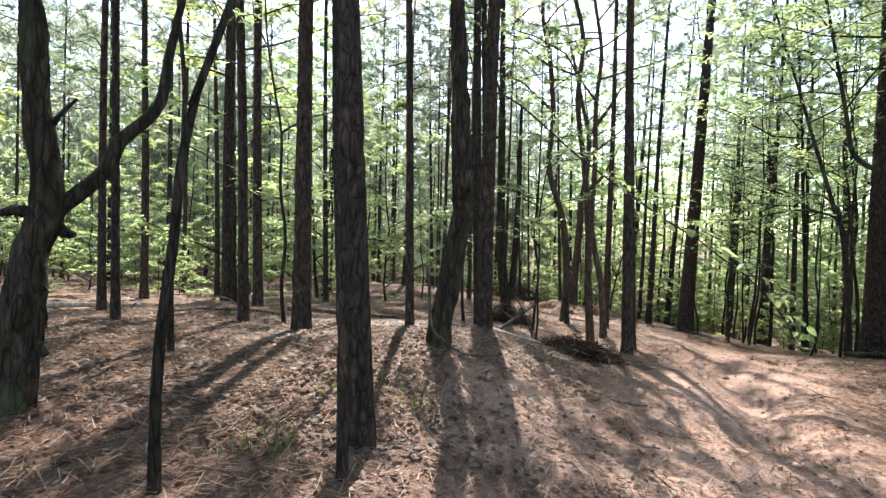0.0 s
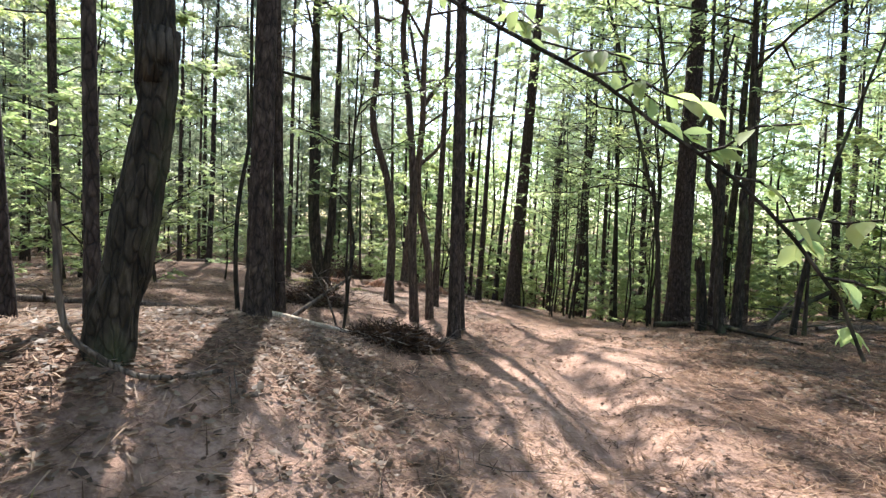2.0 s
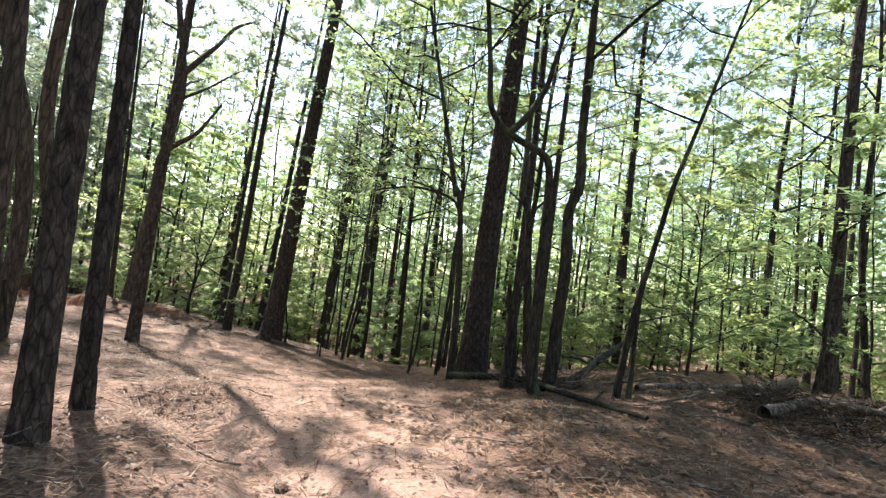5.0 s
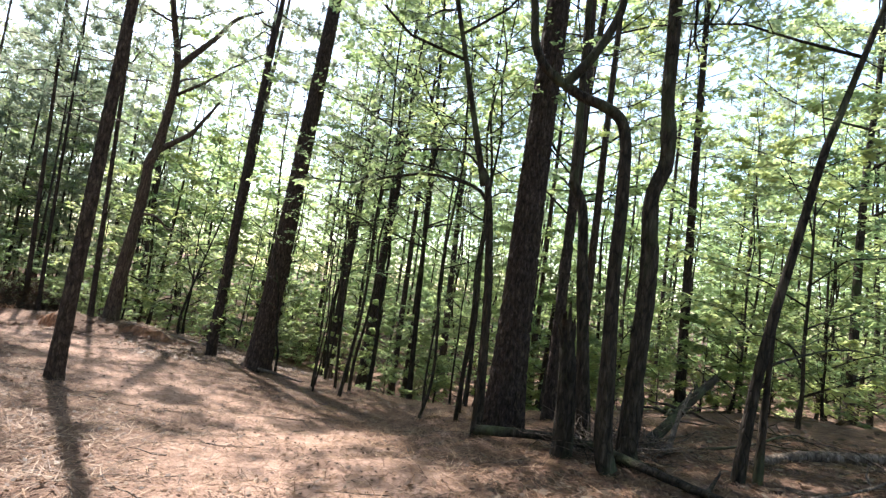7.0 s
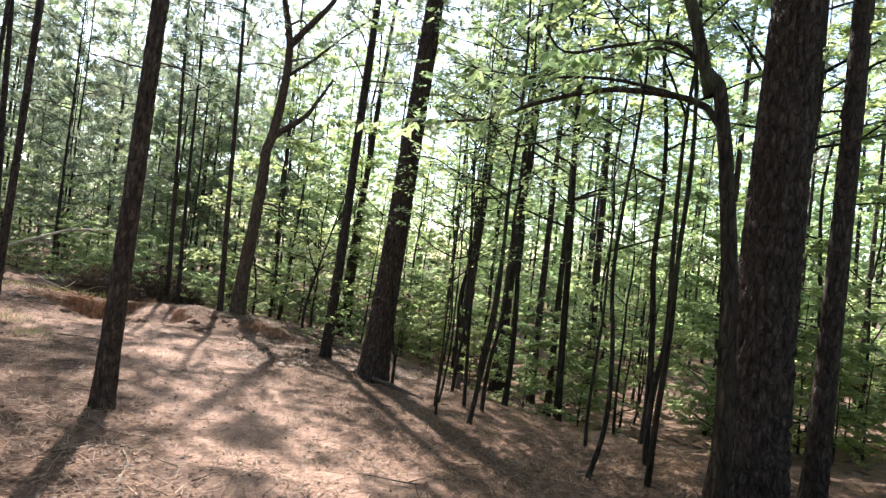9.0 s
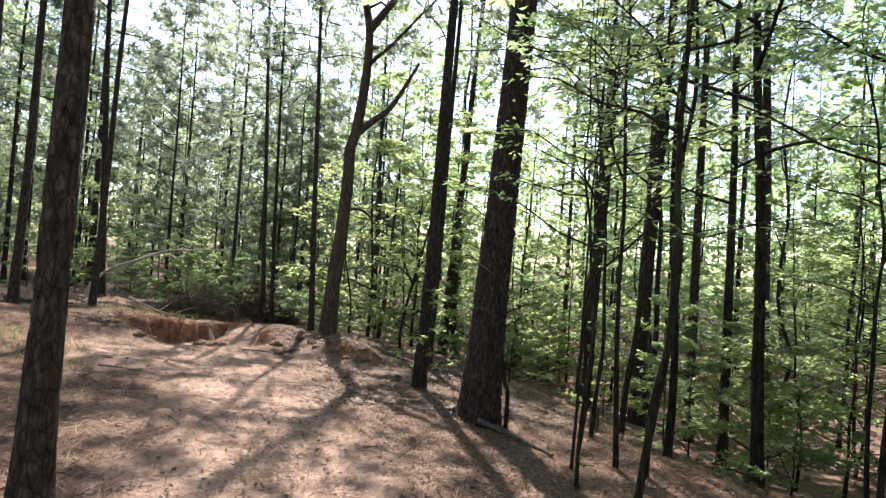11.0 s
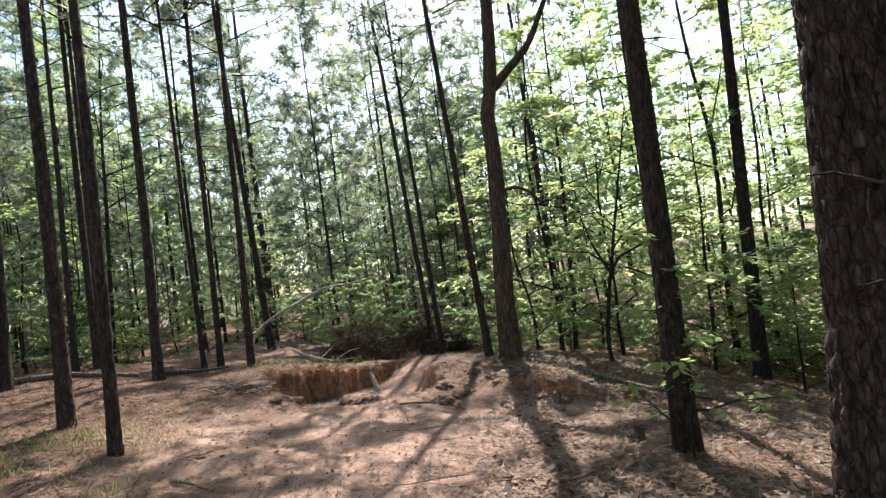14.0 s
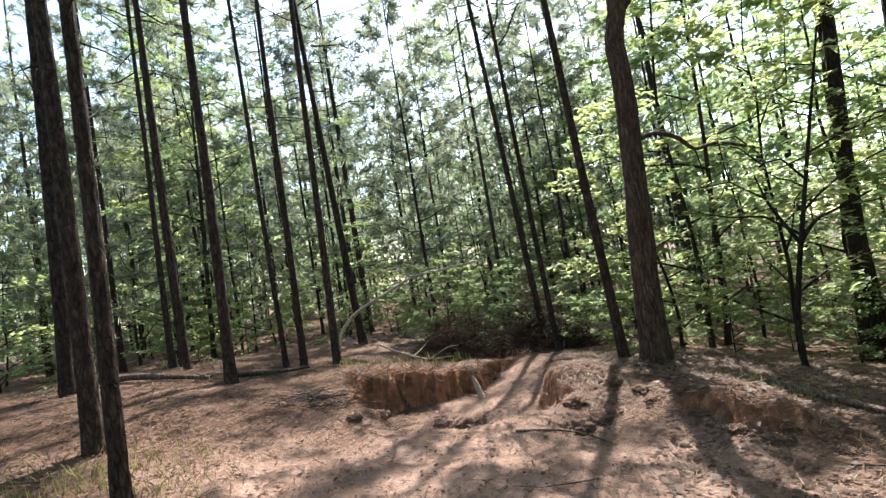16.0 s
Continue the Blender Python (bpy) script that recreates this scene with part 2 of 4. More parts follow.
# ---- mesh helpers ----
def mesh_of(name, verts, faces, mat, soft=True):
    """A mesh from an array of corners and one of faces, all with the same number of corners."""
    verts, faces = np.asarray(verts, np.float32), np.asarray(faces, np.int32)
    me = bpy.data.meshes.new(name)
    me.vertices.add(len(verts))
    me.vertices.foreach_set("co", verts.ravel())
    n = faces.shape[1]
    me.loops.add(faces.size)
    me.loops.foreach_set("vertex_index", faces.ravel())
    me.polygons.add(len(faces))
    me.polygons.foreach_set("loop_start", np.arange(0, faces.size, n, dtype=np.int32))
    me.polygons.foreach_set("loop_total", np.full(len(faces), n, np.int32))
    me.polygons.foreach_set("use_smooth", np.full(len(faces), soft))
    me.update(calc_edges=True)
    me.materials.append(mat)
    return me


def part(name, me, parent, label=""):
    ob = new(name, me)
    ob.parent = parent
    return tagged(ob, label) if label else ob


def curve_points(points, step):
    """Points along a smooth line through the given ones, about step apart."""
    p = np.array(points, float)
    p = np.vstack([2 * p[0] - p[1], p, 2 * p[-1] - p[-2]])
    out = []
    for a, b, c, d in zip(p, p[1:], p[2:], p[3:]):
        n = max(1, int(round(np.linalg.norm((c - b)[:3]) / step)))
        for u in np.arange(n) / n:
            out.append(0.5 * (2 * b + (c - a) * u + (2 * a - 5 * b + 4 * c - d) * u * u + (3 * b - a - 3 * c + d) * u ** 3))
    return np.array(out + [p[-2]])


def tube(path, radii, sides, swell=None):
    """Corners and quads of a tube with closed ends; swell(angle, length) gives a share of the radius to add."""
    path, radii = np.asarray(path, float), np.asarray(radii, float)
    n = len(path)
    along = np.gradient(path, axis=0)
    along /= np.linalg.norm(along, axis=1, keepdims=True) + 1e-9
    if np.mean(np.abs(along[:, 2])) > 0.4:
        ref = np.tile([[1.0, 0.02, 0]], (n, 1))
    else:
        ref = np.tile([[0.02, 0.02, 1.0]], (n, 1))
    side = np.cross(along, ref)
    side /= np.linalg.norm(side, axis=1, keepdims=True) + 1e-9
    other = np.cross(along, side)
    a = np.arange(sides) * 2 * np.pi / sides
    r = radii[:, None] * np.ones(sides)
    if swell is not None:
        run = np.r_[0, np.cumsum(np.linalg.norm(np.diff(path, axis=0), axis=1))]
        r = r * (1 + swell(a[None, :] + 0 * run[:, None], run[:, None] + 0 * a[None, :]))
    v = path[:, None] + r[..., None] * (np.cos(a)[None, :, None] * side[:, None] + np.sin(a)[None, :, None] * other[:, None])
    i, j = np.meshgrid(np.arange(n - 1), np.arange(sides), indexing="ij")
    k = (j + 1) % sides
    f = np.stack([i * sides + j, (i + 1) * sides + j, (i + 1) * sides + k, i * sides + k], -1).reshape(-1, 4)
    tip = np.stack([(n - 1) * sides + np.arange(sides - 3), (n - 1) * sides + np.arange(1, sides - 2), (n - 1) * sides + np.arange(2, sides - 1), np.full(sides - 3, n * sides - 1)], -1)
    return v.reshape(-1, 3), np.vstack([f, tip])


def joined(pieces):
    verts, faces, base = [], [], 0
    for v, f in pieces:
        verts.append(v)
        faces.append(f + base)
        base += len(v)
    return np.vstack(verts), np.vstack(faces)


def plates(size, tall, deep, seed, around):
    """Bark plates: a swell that is full on each plate and falls into the cracks between them."""
    count = max(5, int(round(around / size)))

    def swell(a, run):
        u, v = a / (2 * np.pi) * count, run / tall
        i, j = np.floor(u), np.floor(v)
        near, next_near = np.full(u.shape, 9.0), np.full(u.shape, 9.0)
        for di in (-1, 0, 1):
            for dj in (-1, 0, 1):
                ci, cj = i + di, j + dj
                w = np.mod(ci, count)
                d = np.hypot(u - ci - 0.15 - 0.7 * dice(w, cj, seed), v - cj - 0.1 - 0.8 * dice(w, cj, seed + 1))
                next_near = np.minimum(next_near, np.maximum(near, d))
                near = np.minimum(near, d)
        flat = smooth(next_near - near, 0.0, 0.28)
        return deep * (flat - 1) + 0.3 * deep * (dice(np.floor(u * 3), np.floor(v * 5), seed) - 0.5)

    return swell


def ridges(count, tall, deep, seed):
    def swell(a, run):
        wave = 0.9 * ripple(a * 2.0, run, tall, seed) + 0.5 * ripple(np.cos(a) * 3, run * 2 + a, tall * 0.5, seed + 3)
        return deep * (np.abs(np.sin(a * count * 0.5 + 2.5 * wave)) - 0.6) + 0.06 * ripple(np.sin(a) * 2, run, 0.5, seed + 5)

    return swell


def leaves(at, along, up, long, wide, rng):
    """Leaves as folded blades: base, side, tip, side; arrays of places, of ways and of upper sides."""
    n = len(at)
    along = along / (np.linalg.norm(along, axis=1, keepdims=True) + 1e-9)
    across = np.cross(along, up)
    across /= np.linalg.norm(across, axis=1, keepdims=True) + 1e-9
    top = np.cross(across, along)
    size = (0.65 + 0.7 * rng.random((n, 1))) * long
    broad = size * wide * (0.8 + 0.4 * rng.random((n, 1)))
    mid = at + along * size * 0.45
    v = np.stack([at, mid + across * broad - top * broad * 0.25, at + along * size - top * size * 0.12, mid - across * broad - top * broad * 0.25], 1)
    k = np.arange(n)[:, None] * 4
    return v.reshape(-1, 3), np.vstack([k + [[0, 1, 2]], k + [[0, 2, 3]]])


def small_leaves(at, along, up, long, wide, rng):
    """Leaves of trees further off: one blade each, broadest before the middle and bent to one side."""
    n = len(at)
    along = along / (np.linalg.norm(along, axis=1, keepdims=True) + 1e-9)
    across = np.cross(along, up)
    across /= np.linalg.norm(across, axis=1, keepdims=True) + 1e-9
    size = (0.6 + 0.8 * rng.random((n, 1))) * long
    broad = size * wide * (0.8 + 0.5 * rng.random((n, 1)))
    bend = rng.normal(0, 0.35, (n, 1)) * broad
    v = np.stack([at + along * size * 0.1 - across * broad, at + along * size * 0.4 * rng.random((n, 1)) + across * broad, at + along * size + across * bend], 1)
    return v.reshape(-1, 3), np.arange(3 * n).reshape(-1, 3)


# ---- ground ----
def build_ground():
    def spread(low, high, step, reach):
        core = np.arange(low, high + step / 2, step)
        out = step * 1.22 ** np.arange(1, 60)
        out = np.cumsum(out)
        out = out[out < reach]
        return np.r_[low - out[::-1], core, high + out]

    def finer(v, low, high):
        mid = (v[1:] + v[:-1]) / 2
        return np.sort(np.r_[v, mid[(mid > low) & (mid < high)]])

    xs, ys = finer(finer(spread(-3.0, 10.0, 0.12, 900), 0.9, 7.6), 1.3, 5.0), finer(finer(spread(0.5, 27.0, 0.12, 900), 19.8, 25.4), 21.2, 24.6)
    gx, gy = np.meshgrid(xs, ys, indexing="ij")
    v = np.stack([gx, gy, height(gx, gy)], -1).reshape(-1, 3)
    i, j = np.meshgrid(np.arange(len(xs) - 1), np.arange(len(ys) - 1), indexing="ij")
    m = len(ys)
    f = np.stack([i * m + j, (i + 1) * m + j, (i + 1) * m + j + 1, i * m + j + 1], -1).reshape(-1, 4)
    me = mesh_of("ground", v, f, EARTH)
    mask = me.attributes.new("bare", "FLOAT", "POINT")
    mask.data.foreach_set("value", bareness(gx, gy).ravel().astype(np.float32))
    tagged(new("ground", me), "red clay forest floor covered with pine straw and leaf litter", "ground", kind="structure")


build_ground()


def z_at(x, y):
    return float(height(x, y))


# ---- trees ----
def limb_line(rng, start, turn, length, rise, droop, kinks=4):
    """A limb's line, outwards at the angle turn, with rise and droop as shares of its length."""
    u = np.linspace(0, 1, kinks + 1)
    sway = np.cumsum(rng.normal(0, 0.16, kinks + 1))
    a = turn + sway - sway[0]
    stride = length / kinks
    x = start[0] + np.r_[0, np.cumsum(np.cos(a[1:]) * stride)]
    y = start[1] + np.r_[0, np.cumsum(np.sin(a[1:]) * stride)]
    z = start[2] + length * (rise * u - droop * u * u) + np.r_[0, rng.normal(0, 0.04 * length, kinks)]
    return np.stack([x, y, z], 1)


def trunk_at(path, share):
    run = np.r_[0, np.cumsum(np.linalg.norm(np.diff(path, axis=0), axis=1))]
    return np.array([np.interp(share * run[-1], run, path[:, k]) for k in range(3)])


def leafy_head(rng, path, r0, low, limbs, reach, twigs, per_twig, long, rise=0.45, flat=0.35, bare_twigs=True, blades=leaves):
    """Limbs and leaves of a broadleaved tree round the trunk's line, from the share low of its length upwards."""
    wood, at, along, up = [], [], [], []
    turn = rng.random() * 6.28
    for n in range(limbs):
        share = low + (0.985 - low) * ((n + rng.random() * 0.8) / limbs)
        turn += 2.4 + rng.normal(0, 0.4)
        length = reach * (0.55 + 0.6 * rng.random()) * (1.2 - 0.75 * (share - low) / (1 - low))
        line = limb_line(rng, trunk_at(path, share), turn, length, rise * (0.6 + 0.8 * rng.random()), 0.25 * rng.random())
        r = max(0.006, r0 * (1 - share) * 0.5 + 0.006)
        wood.append(tube(line, np.linspace(r, 0.004, len(line)), 5 if bare_twigs else 3))
        for k in range(twigs):
            u = 0.25 + 0.75 * (k + rng.random()) / twigs
            side = 1 if k % 2 else -1
            start = trunk_at(line, min(u, 0.99))
            way = turn + side * (0.6 + 0.7 * rng.random())
            span = length * (0.22 + 0.25 * rng.random()) * (1.2 - 0.6 * u)
            twig = limb_line(rng, start, way, span, 0.15 + 0.3 * rng.random(), 0.35 * rng.random(), 3)
            if bare_twigs:
                wood.append(tube(twig[::1], np.linspace(max(0.004, r * 0.3), 0.0025, len(twig)), 4))
            m = per_twig
            s = rng.random(m) ** 0.8
            place = np.stack([np.interp(s, np.linspace(0, 1, len(twig)), twig[:, c]) for c in range(3)], 1)
            fan = way + np.where(rng.random(m) > 0.5, 1, -1) * (0.4 + 0.9 * rng.random(m))
            dirs = np.stack([np.cos(fan), np.sin(fan), rng.normal(-0.15, 0.3, m)], 1)
            at.append(place + dirs * 0.3 * long * rng.random((m, 1)) + rng.normal(0, 0.25 * long, (m, 3)))
            along.append(dirs)
            up.append(np.stack([rng.normal(0, flat, m), rng.normal(0, flat, m), np.ones(m)], 1))
    return joined(wood), blades(np.vstack(at), np.vstack(along), np.vstack(up), long, 0.3, rng)


def pine_head(rng, path, r0, low, limbs, reach, tufts, needles, long):
    """Limbs and needles of a pine, from the share low of the trunk's length upwards, with bare snags below."""
    wood, tri = [], []
    turn = rng.random() * 6.28
    for n in range(limbs):
        share = low + (0.99 - low) * (n + rng.random()) / limbs
        turn += 2.4 + rng.normal(0, 0.5)
        up_here = (share - low) / (1 - low)
        length = reach * (0.6 + 0.6 * rng.random()) * (1.1 - 0.8 * up_here ** 1.5)
        line = limb_line(rng, trunk_at(path, share), turn, length, 0.1 + 0.5 * up_here, 0.12 - 0.2 * rng.random())
        r = max(0.012, r0 * (1 - share) * 0.45)
        wood.append(tube(line, np.linspace(r, 0.006, len(line)), 4))
        for k in range(tufts):
            u = 0.35 + 0.65 * (k + rng.random()) / tufts
            c = trunk_at(line, min(u, 1.0)) + rng.normal(0, 0.16 * length * 0.5, 3) * (0.9, 0.9, 0.5)
            d = rng.normal(0, 1, (needles, 3)) + np.array([math.cos(turn), math.sin(turn), 0.5]) * 0.7
            d /= np.linalg.norm(d, axis=1, keepdims=True)
            w = np.cross(d, rng.normal(0, 1, (needles, 3)))
            w *= 0.019 / (np.linalg.norm(w, axis=1, keepdims=True) + 1e-9)
            size = long * (0.7 + 0.6 * rng.random((needles, 1)))
            foot = c + d * 0.03
            tri.append(np.stack([foot - w, foot + w, foot + d * size], 1))
    for n in range(6):
        share = low * (0.45 + 0.55 * rng.random())
        line = limb_line(rng, trunk_at(path, share), rng.random() * 6.28, 0.3 + 0.9 * rng.random(), 0.1, 0.3 * rng.random(), 3)
        wood.append(tube(line, np.linspace(0.012, 0.004, len(line)), 4))
    tri = np.vstack(tri)
    return joined(wood), (tri.reshape(-1, 3), np.arange(len(tri) * 3).reshape(-1, 3))


def straight_line(rng, tall, lean=(0, 0), sway=0.02, knots=7):
    u = np.linspace(0, 1, knots)
    drift = np.cumsum(rng.normal(0, sway, (knots, 2)), axis=0) * tall / knots
    drift -= drift[0] + u[:, None] * (drift[-1] - drift[0]) * 0.7
    return np.stack([lean[0] * tall * u + drift[:, 0], lean[1] * tall * u + drift[:, 1], -0.2 + (tall + 0.2) * u], 1)


def trunk_mesh(name, line, r, mat, kind, close, rng, flare=0.45, tip=0.15, lumps=0.0):
    """The trunk along a line: with cut bark in its lower part if the camera comes close to it."""
    seed = int(rng.integers(1, 900))
    step, sides = (0.08, 30) if close == 2 else (0.14, 18) if close else (0.6, 10)
    if close and r < 0.06:
        sides = 14
    if close == 2 and r > 0.22 and kind == "pine":
        step, sides = 0.04, 80
    p = curve_points(line, step)
    run = np.r_[0, np.cumsum(np.linalg.norm(np.diff(p, axis=0), axis=1))]
    if close and run[-1] > 9:
        keep = (run < 7.5) | (np.arange(len(p)) % 8 == 0)
        keep[-1] = True
        p, run = p[keep], run[keep]
    u = run / run[-1]
    rad = r * (1 - (1 - tip) * u ** 0.85) * (1 + flare * np.exp(-run / (2.2 * r + 0.12)))
    if kind == "pine":
        swell = plates(0.075, 0.17, 0.13 if close == 2 else 0.10, seed, 2 * math.pi * r)
    else:
        swell = ridges(max(6, int(2 * math.pi * r / 0.06)), 0.5, 0.09, seed)
    if not close:
        swell = None
    elif lumps:
        fine = swell
        swell = lambda a, run: fine(a, run) + lumps * np.maximum(0, ripple(np.cos(a) * 0.35 + 3, np.sin(a) * 0.35 + run, 0.17, seed)) + 0.4 * lumps * ripple(np.cos(a) * 0.3, np.sin(a) * 0.3 + run, 0.07, seed + 1)
    v, f = tube(p, rad, sides, swell)
    return mesh_of(name, v, f, mat)


def rooted(name, x, y, label, category, group=""):
    base = new(name)
    base.empty_display_size = 0.3
    base.location = (x, y, z_at(x, y))
    return tagged(base, label, category, group)


def spray(rng, p, start, twigs, span, per_twig):
    """Drooping leafy twigs along a limb's line from the share start of it onwards."""
    wood, at, along, up = [], [], [], []
    for n in range(twigs):
        u = start + (1 - start) * (n + rng.random()) / twigs
        foot, ahead = trunk_at(p, min(u, 0.995)), trunk_at(p, min(u + 0.02, 1.0)) - trunk_at(p, u - 0.02)
        way = math.atan2(ahead[1], ahead[0]) + (1 if n % 2 else -1) * (0.4 + 0.7 * rng.random())
        twig = limb_line(rng, foot, way, span * (0.5 + 0.8 * rng.random()), 0.15 * rng.random(), 0.5 * rng.random(), 3)
        wood.append(tube(twig, np.linspace(0.003, 0.0015, len(twig)), 4))
        s = rng.random(per_twig) ** 0.7
        at.append(np.stack([np.interp(s, np.linspace(0, 1, len(twig)), twig[:, c]) for c in range(3)], 1))
        fan = way + np.where(rng.random(per_twig) > 0.5, 1, -1) * (0.3 + 0.8 * rng.random(per_twig))
        along.append(np.stack([np.cos(fan), np.sin(fan), rng.normal(-0.6, 0.35, per_twig)], 1))
        up.append(np.stack([rng.normal(0, 0.4, per_twig), rng.normal(0, 0.4, per_twig), np.ones(per_twig)], 1))
    return joined(wood), (np.vstack(at), np.vstack(along), np.vstack(up))


def leaf_blade():
    """One leaf, a unit long, folded along its midrib, with a pointed tip that droops."""
    u = np.array([0.0, 0.1, 0.28, 0.5, 0.72, 0.88, 1.0])
    half = np.array([0.012, 0.1, 0.21, 0.24, 0.17, 0.07, 0.004])
    rib = np.stack([u, 0 * u, 0.05 * u - 0.16 * u ** 2], 1)
    left, right = rib + np.stack([0 * u, half, half * 0.28], 1), rib + np.stack([0 * u, -half, half * 0.28], 1)
    k = np.arange(6)
    f = np.vstack([np.stack([k, k + 1, k + 8, k + 7], 1), np.stack([k + 14, k + 15, k + 1, k], 1)])
    return mesh_of("leaf", np.vstack([rib, left, right]), f, LEAF_PALE)


BLADE = leaf_blade()


def single_leaf(at, along, up, size, parent):
    a, b = Vector(along).normalized(), Vector(up)
    across = b.cross(a).normalized()
    n = a.cross(across)
    ob = part("leaf", BLADE, parent)
    ob.matrix_basis = Matrix(((a.x, across.x, n.x, at[0]), (a.y, across.y, n.y, at[1]), (a.z, across.z, n.z, at[2]), (0, 0, 0, 1))) @ Matrix.Scale(size, 4)


HEADS = {}


def pine_crown(key, tall):
    """Shared limbs and needles for pines of about one height."""
    if (key, tall) not in HEADS:
        rng = np.random.default_rng(100 + key)
        line = curve_points(straight_line(rng, tall, sway=0.0), 1.0)
        w, n = pine_head(rng, line, 0.1 if tall > 12 else 0.05, 0.42 if tall > 12 else 0.16, 30, 2.5 if tall > 12 else 1.7, 7, 17, 0.29)
        HEADS[key, tall] = mesh_of("pine_limbs", *w, PINE_BARK), mesh_of("pine_needles", *n, NEEDLE, False)
    return HEADS[key, tall]


def pine(x, y, wide, lean=(0, 0), tall=18.0, close=1, key=0, label="tall pine with dark plated bark and a high crown"):
    rng = np.random.default_rng(int(abs(x * 131 + y * 977)) + 7)
    tree = rooted("pine_tree", x, y, label, "pine tree", "pines of the wood")
    line = straight_line(rng, tall, lean, 0.008)
    part("trunk", trunk_mesh("pine_trunk", line, wide / 2, PINE_BARK, "pine", close, rng), tree)
    limbs, needles = pine_crown(key % 5, 18.0)
    shear = Matrix(((1, 0, lean[0], 0), (0, 1, lean[1], 0), (0, 0, tall / 18.0, 0), (0, 0, 0, 1)))
    for name, me in (("branchwork", limbs), ("needle_crown", needles)):
        tagged(part(name, me, tree), kind="stuff").matrix_basis = shear @ pose(0, 0, 0, 0, 0, 67 * key + 31 * x)
    return tree


def broadleaf(x, y, wide, line=None, lean=(0, 0), tall=9.0, close=1, low=0.4, limbs=11, reach=1.8, twigs=6, per_twig=14, long=0.085,
              mat=None, leaf=None, label="broadleaved tree with grey bark and light green leaves", extra=(), name="broadleaf_tree", lumps=0.0):
    """A broadleaved tree; line, where given, is the trunk's line from its foot; extra: lines of great limbs with their radii."""
    rng = np.random.default_rng(int(abs(x * 173 + y * 811)) + 11)
    tree = rooted(name, x, y, label, "tree", "broadleaved trees of the wood")
    if line is None:
        line = straight_line(rng, tall, lean, 0.085, 11)
    else:
        line = np.array(line, float) - (x, y, z_at(x, y))
        top = line[-1] + (line[-1] - line[-2]) / np.linalg.norm(line[-1] - line[-2]) * max(0.0, tall - line[-1][2])
        line = np.vstack([line[:1] - (0, 0, 0.2), line, top[None]])
    bark_mat = mat or HARD_BARK
    part("trunk", trunk_mesh("trunk", line, wide / 2, bark_mat, "oak", close, rng, 0.35, 0.2, lumps), tree)
    path = curve_points(line, 0.4)
    wood, crown = leafy_head(rng, path, wide / 2, low, limbs, reach, twigs, (3 * per_twig) // 2, long * 0.82, blades=small_leaves if close < 2 else leaves)
    tagged(part("branchwork", mesh_of("branchwork", *wood, bark_mat), tree), kind="stuff")
    tagged(part("leaf_crown", mesh_of("leaf_crown", *crown, leaf or LEAF, False), tree), kind="stuff")
    for points, r, *dressed in extra:
        p = curve_points(np.array(points, float) - (x, y, z_at(x, y)), 0.08)
        limb = part("great_limb", mesh_of("great_limb", *tube(p, np.linspace(r, r * 0.35, len(p)), 12 if r > 0.02 else 7, ridges(6, 0.4, 0.08, 3)), bark_mat), tree)
        if dressed:
            *how, long, single = dressed
            wood, (at, along, up) = spray(rng, p, *how)
            tagged(part("twig_spray", mesh_of("twig_spray", *wood, bark_mat), limb), kind="stuff")
            if single:
                for a, d, u in zip(at, along, up):
                    single_leaf(a, d, u, long * (0.7 + 0.6 * rng.random()), limb)
            else:
                tagged(part("leaf_spray", mesh_of("leaf_spray", *leaves(at, along, up, long, 0.26, rng), leaf or LEAF, False), limb), kind="stuff")
    return tree


# trees beside the track, from the start onwards
pine(-0.43, 2.76, 0.145, (-0.055, -0.01), close=2, key=0)
pine(-0.47, 2.4, 0.06, (-0.02, 0.01), 13.0, close=2, key=1, label="slender pine standing close beside a larger one")
pine(-1.56, 5.44, 0.20, (-0.015, 0), close=2, key=2)
pine(-2.41, 5.96, 0.13, (-0.03, -0.02), 16.0, key=3)
pine(-3.13, 8.32, 0.17, (-0.01, 0), key=4)
pine(-3.7, 5.57, 0.10, (-0.01, 0), 15.0, key=0)
pine(-4.96, 7.16, 0.12, (0, 0), 16.0, key=1)
pine(-6.8, 11.2, 0.18, (-0.02, 0), key=2)
pine(-6.2, 13.5, 0.15, (-0.03, 0), key=3)
pine(-10.1, 18.1, 0.21, close=0, key=4)
pine(0.48, 6.23, 0.21, (0.01, 0), close=2, key=1)
pine(-0.34, 4.95, 0.09, (-0.03, 0), 13.0, key=2, label="slender young pine on the bank")
pine(-1.21, 6.0, 0.15, (-0.03, 0), 15.0, key=0)
pine(-2.54, 10.6, 0.12, (-0.01, 0), 16.0, key=1)
pine(2.84, 7.72, 0.17, (-0.015, 0.01), close=2, key=3, label="straight pine, one of a close pair beside the track")
pine(3.14, 8.31, 0.13, (-0.03, 0.01), 16.0, close=2, key=4, label="straight pine, one of a close pair beside the track")
pine(9.04, 10.49, 0.48, (0.01, 0.005), 21.0, close=2, key=0, label="large old pine with thick plated bark below the track")
pine(7.86, 16.38, 0.47, (0.045, -0.015), 21.0, close=2, key=1, label="large old pine with thick plated bark at the track's edge")
pine(7.40, 18.15, 0.22, (0.035, -0.01), 18.0, close=2, key=2)
pine(8.05, 20.7, 0.17, (0.02, -0.015), 15.0, close=2, key=4, label="slender pine standing behind a larger one")
pine(4.34, 13.48, 0.19, (0.01, 0.0), 17.0, close=2, key=3)
pine(5.50, 23.8, 0.17, (-0.04, 0), 17.0, key=4)
pine(3.98, 26.3, 0.16, (-0.05, -0.01), 17.0, key=0)
pine(4.3, 25.6, 0.13, (-0.03, 0), 15.0, key=1)
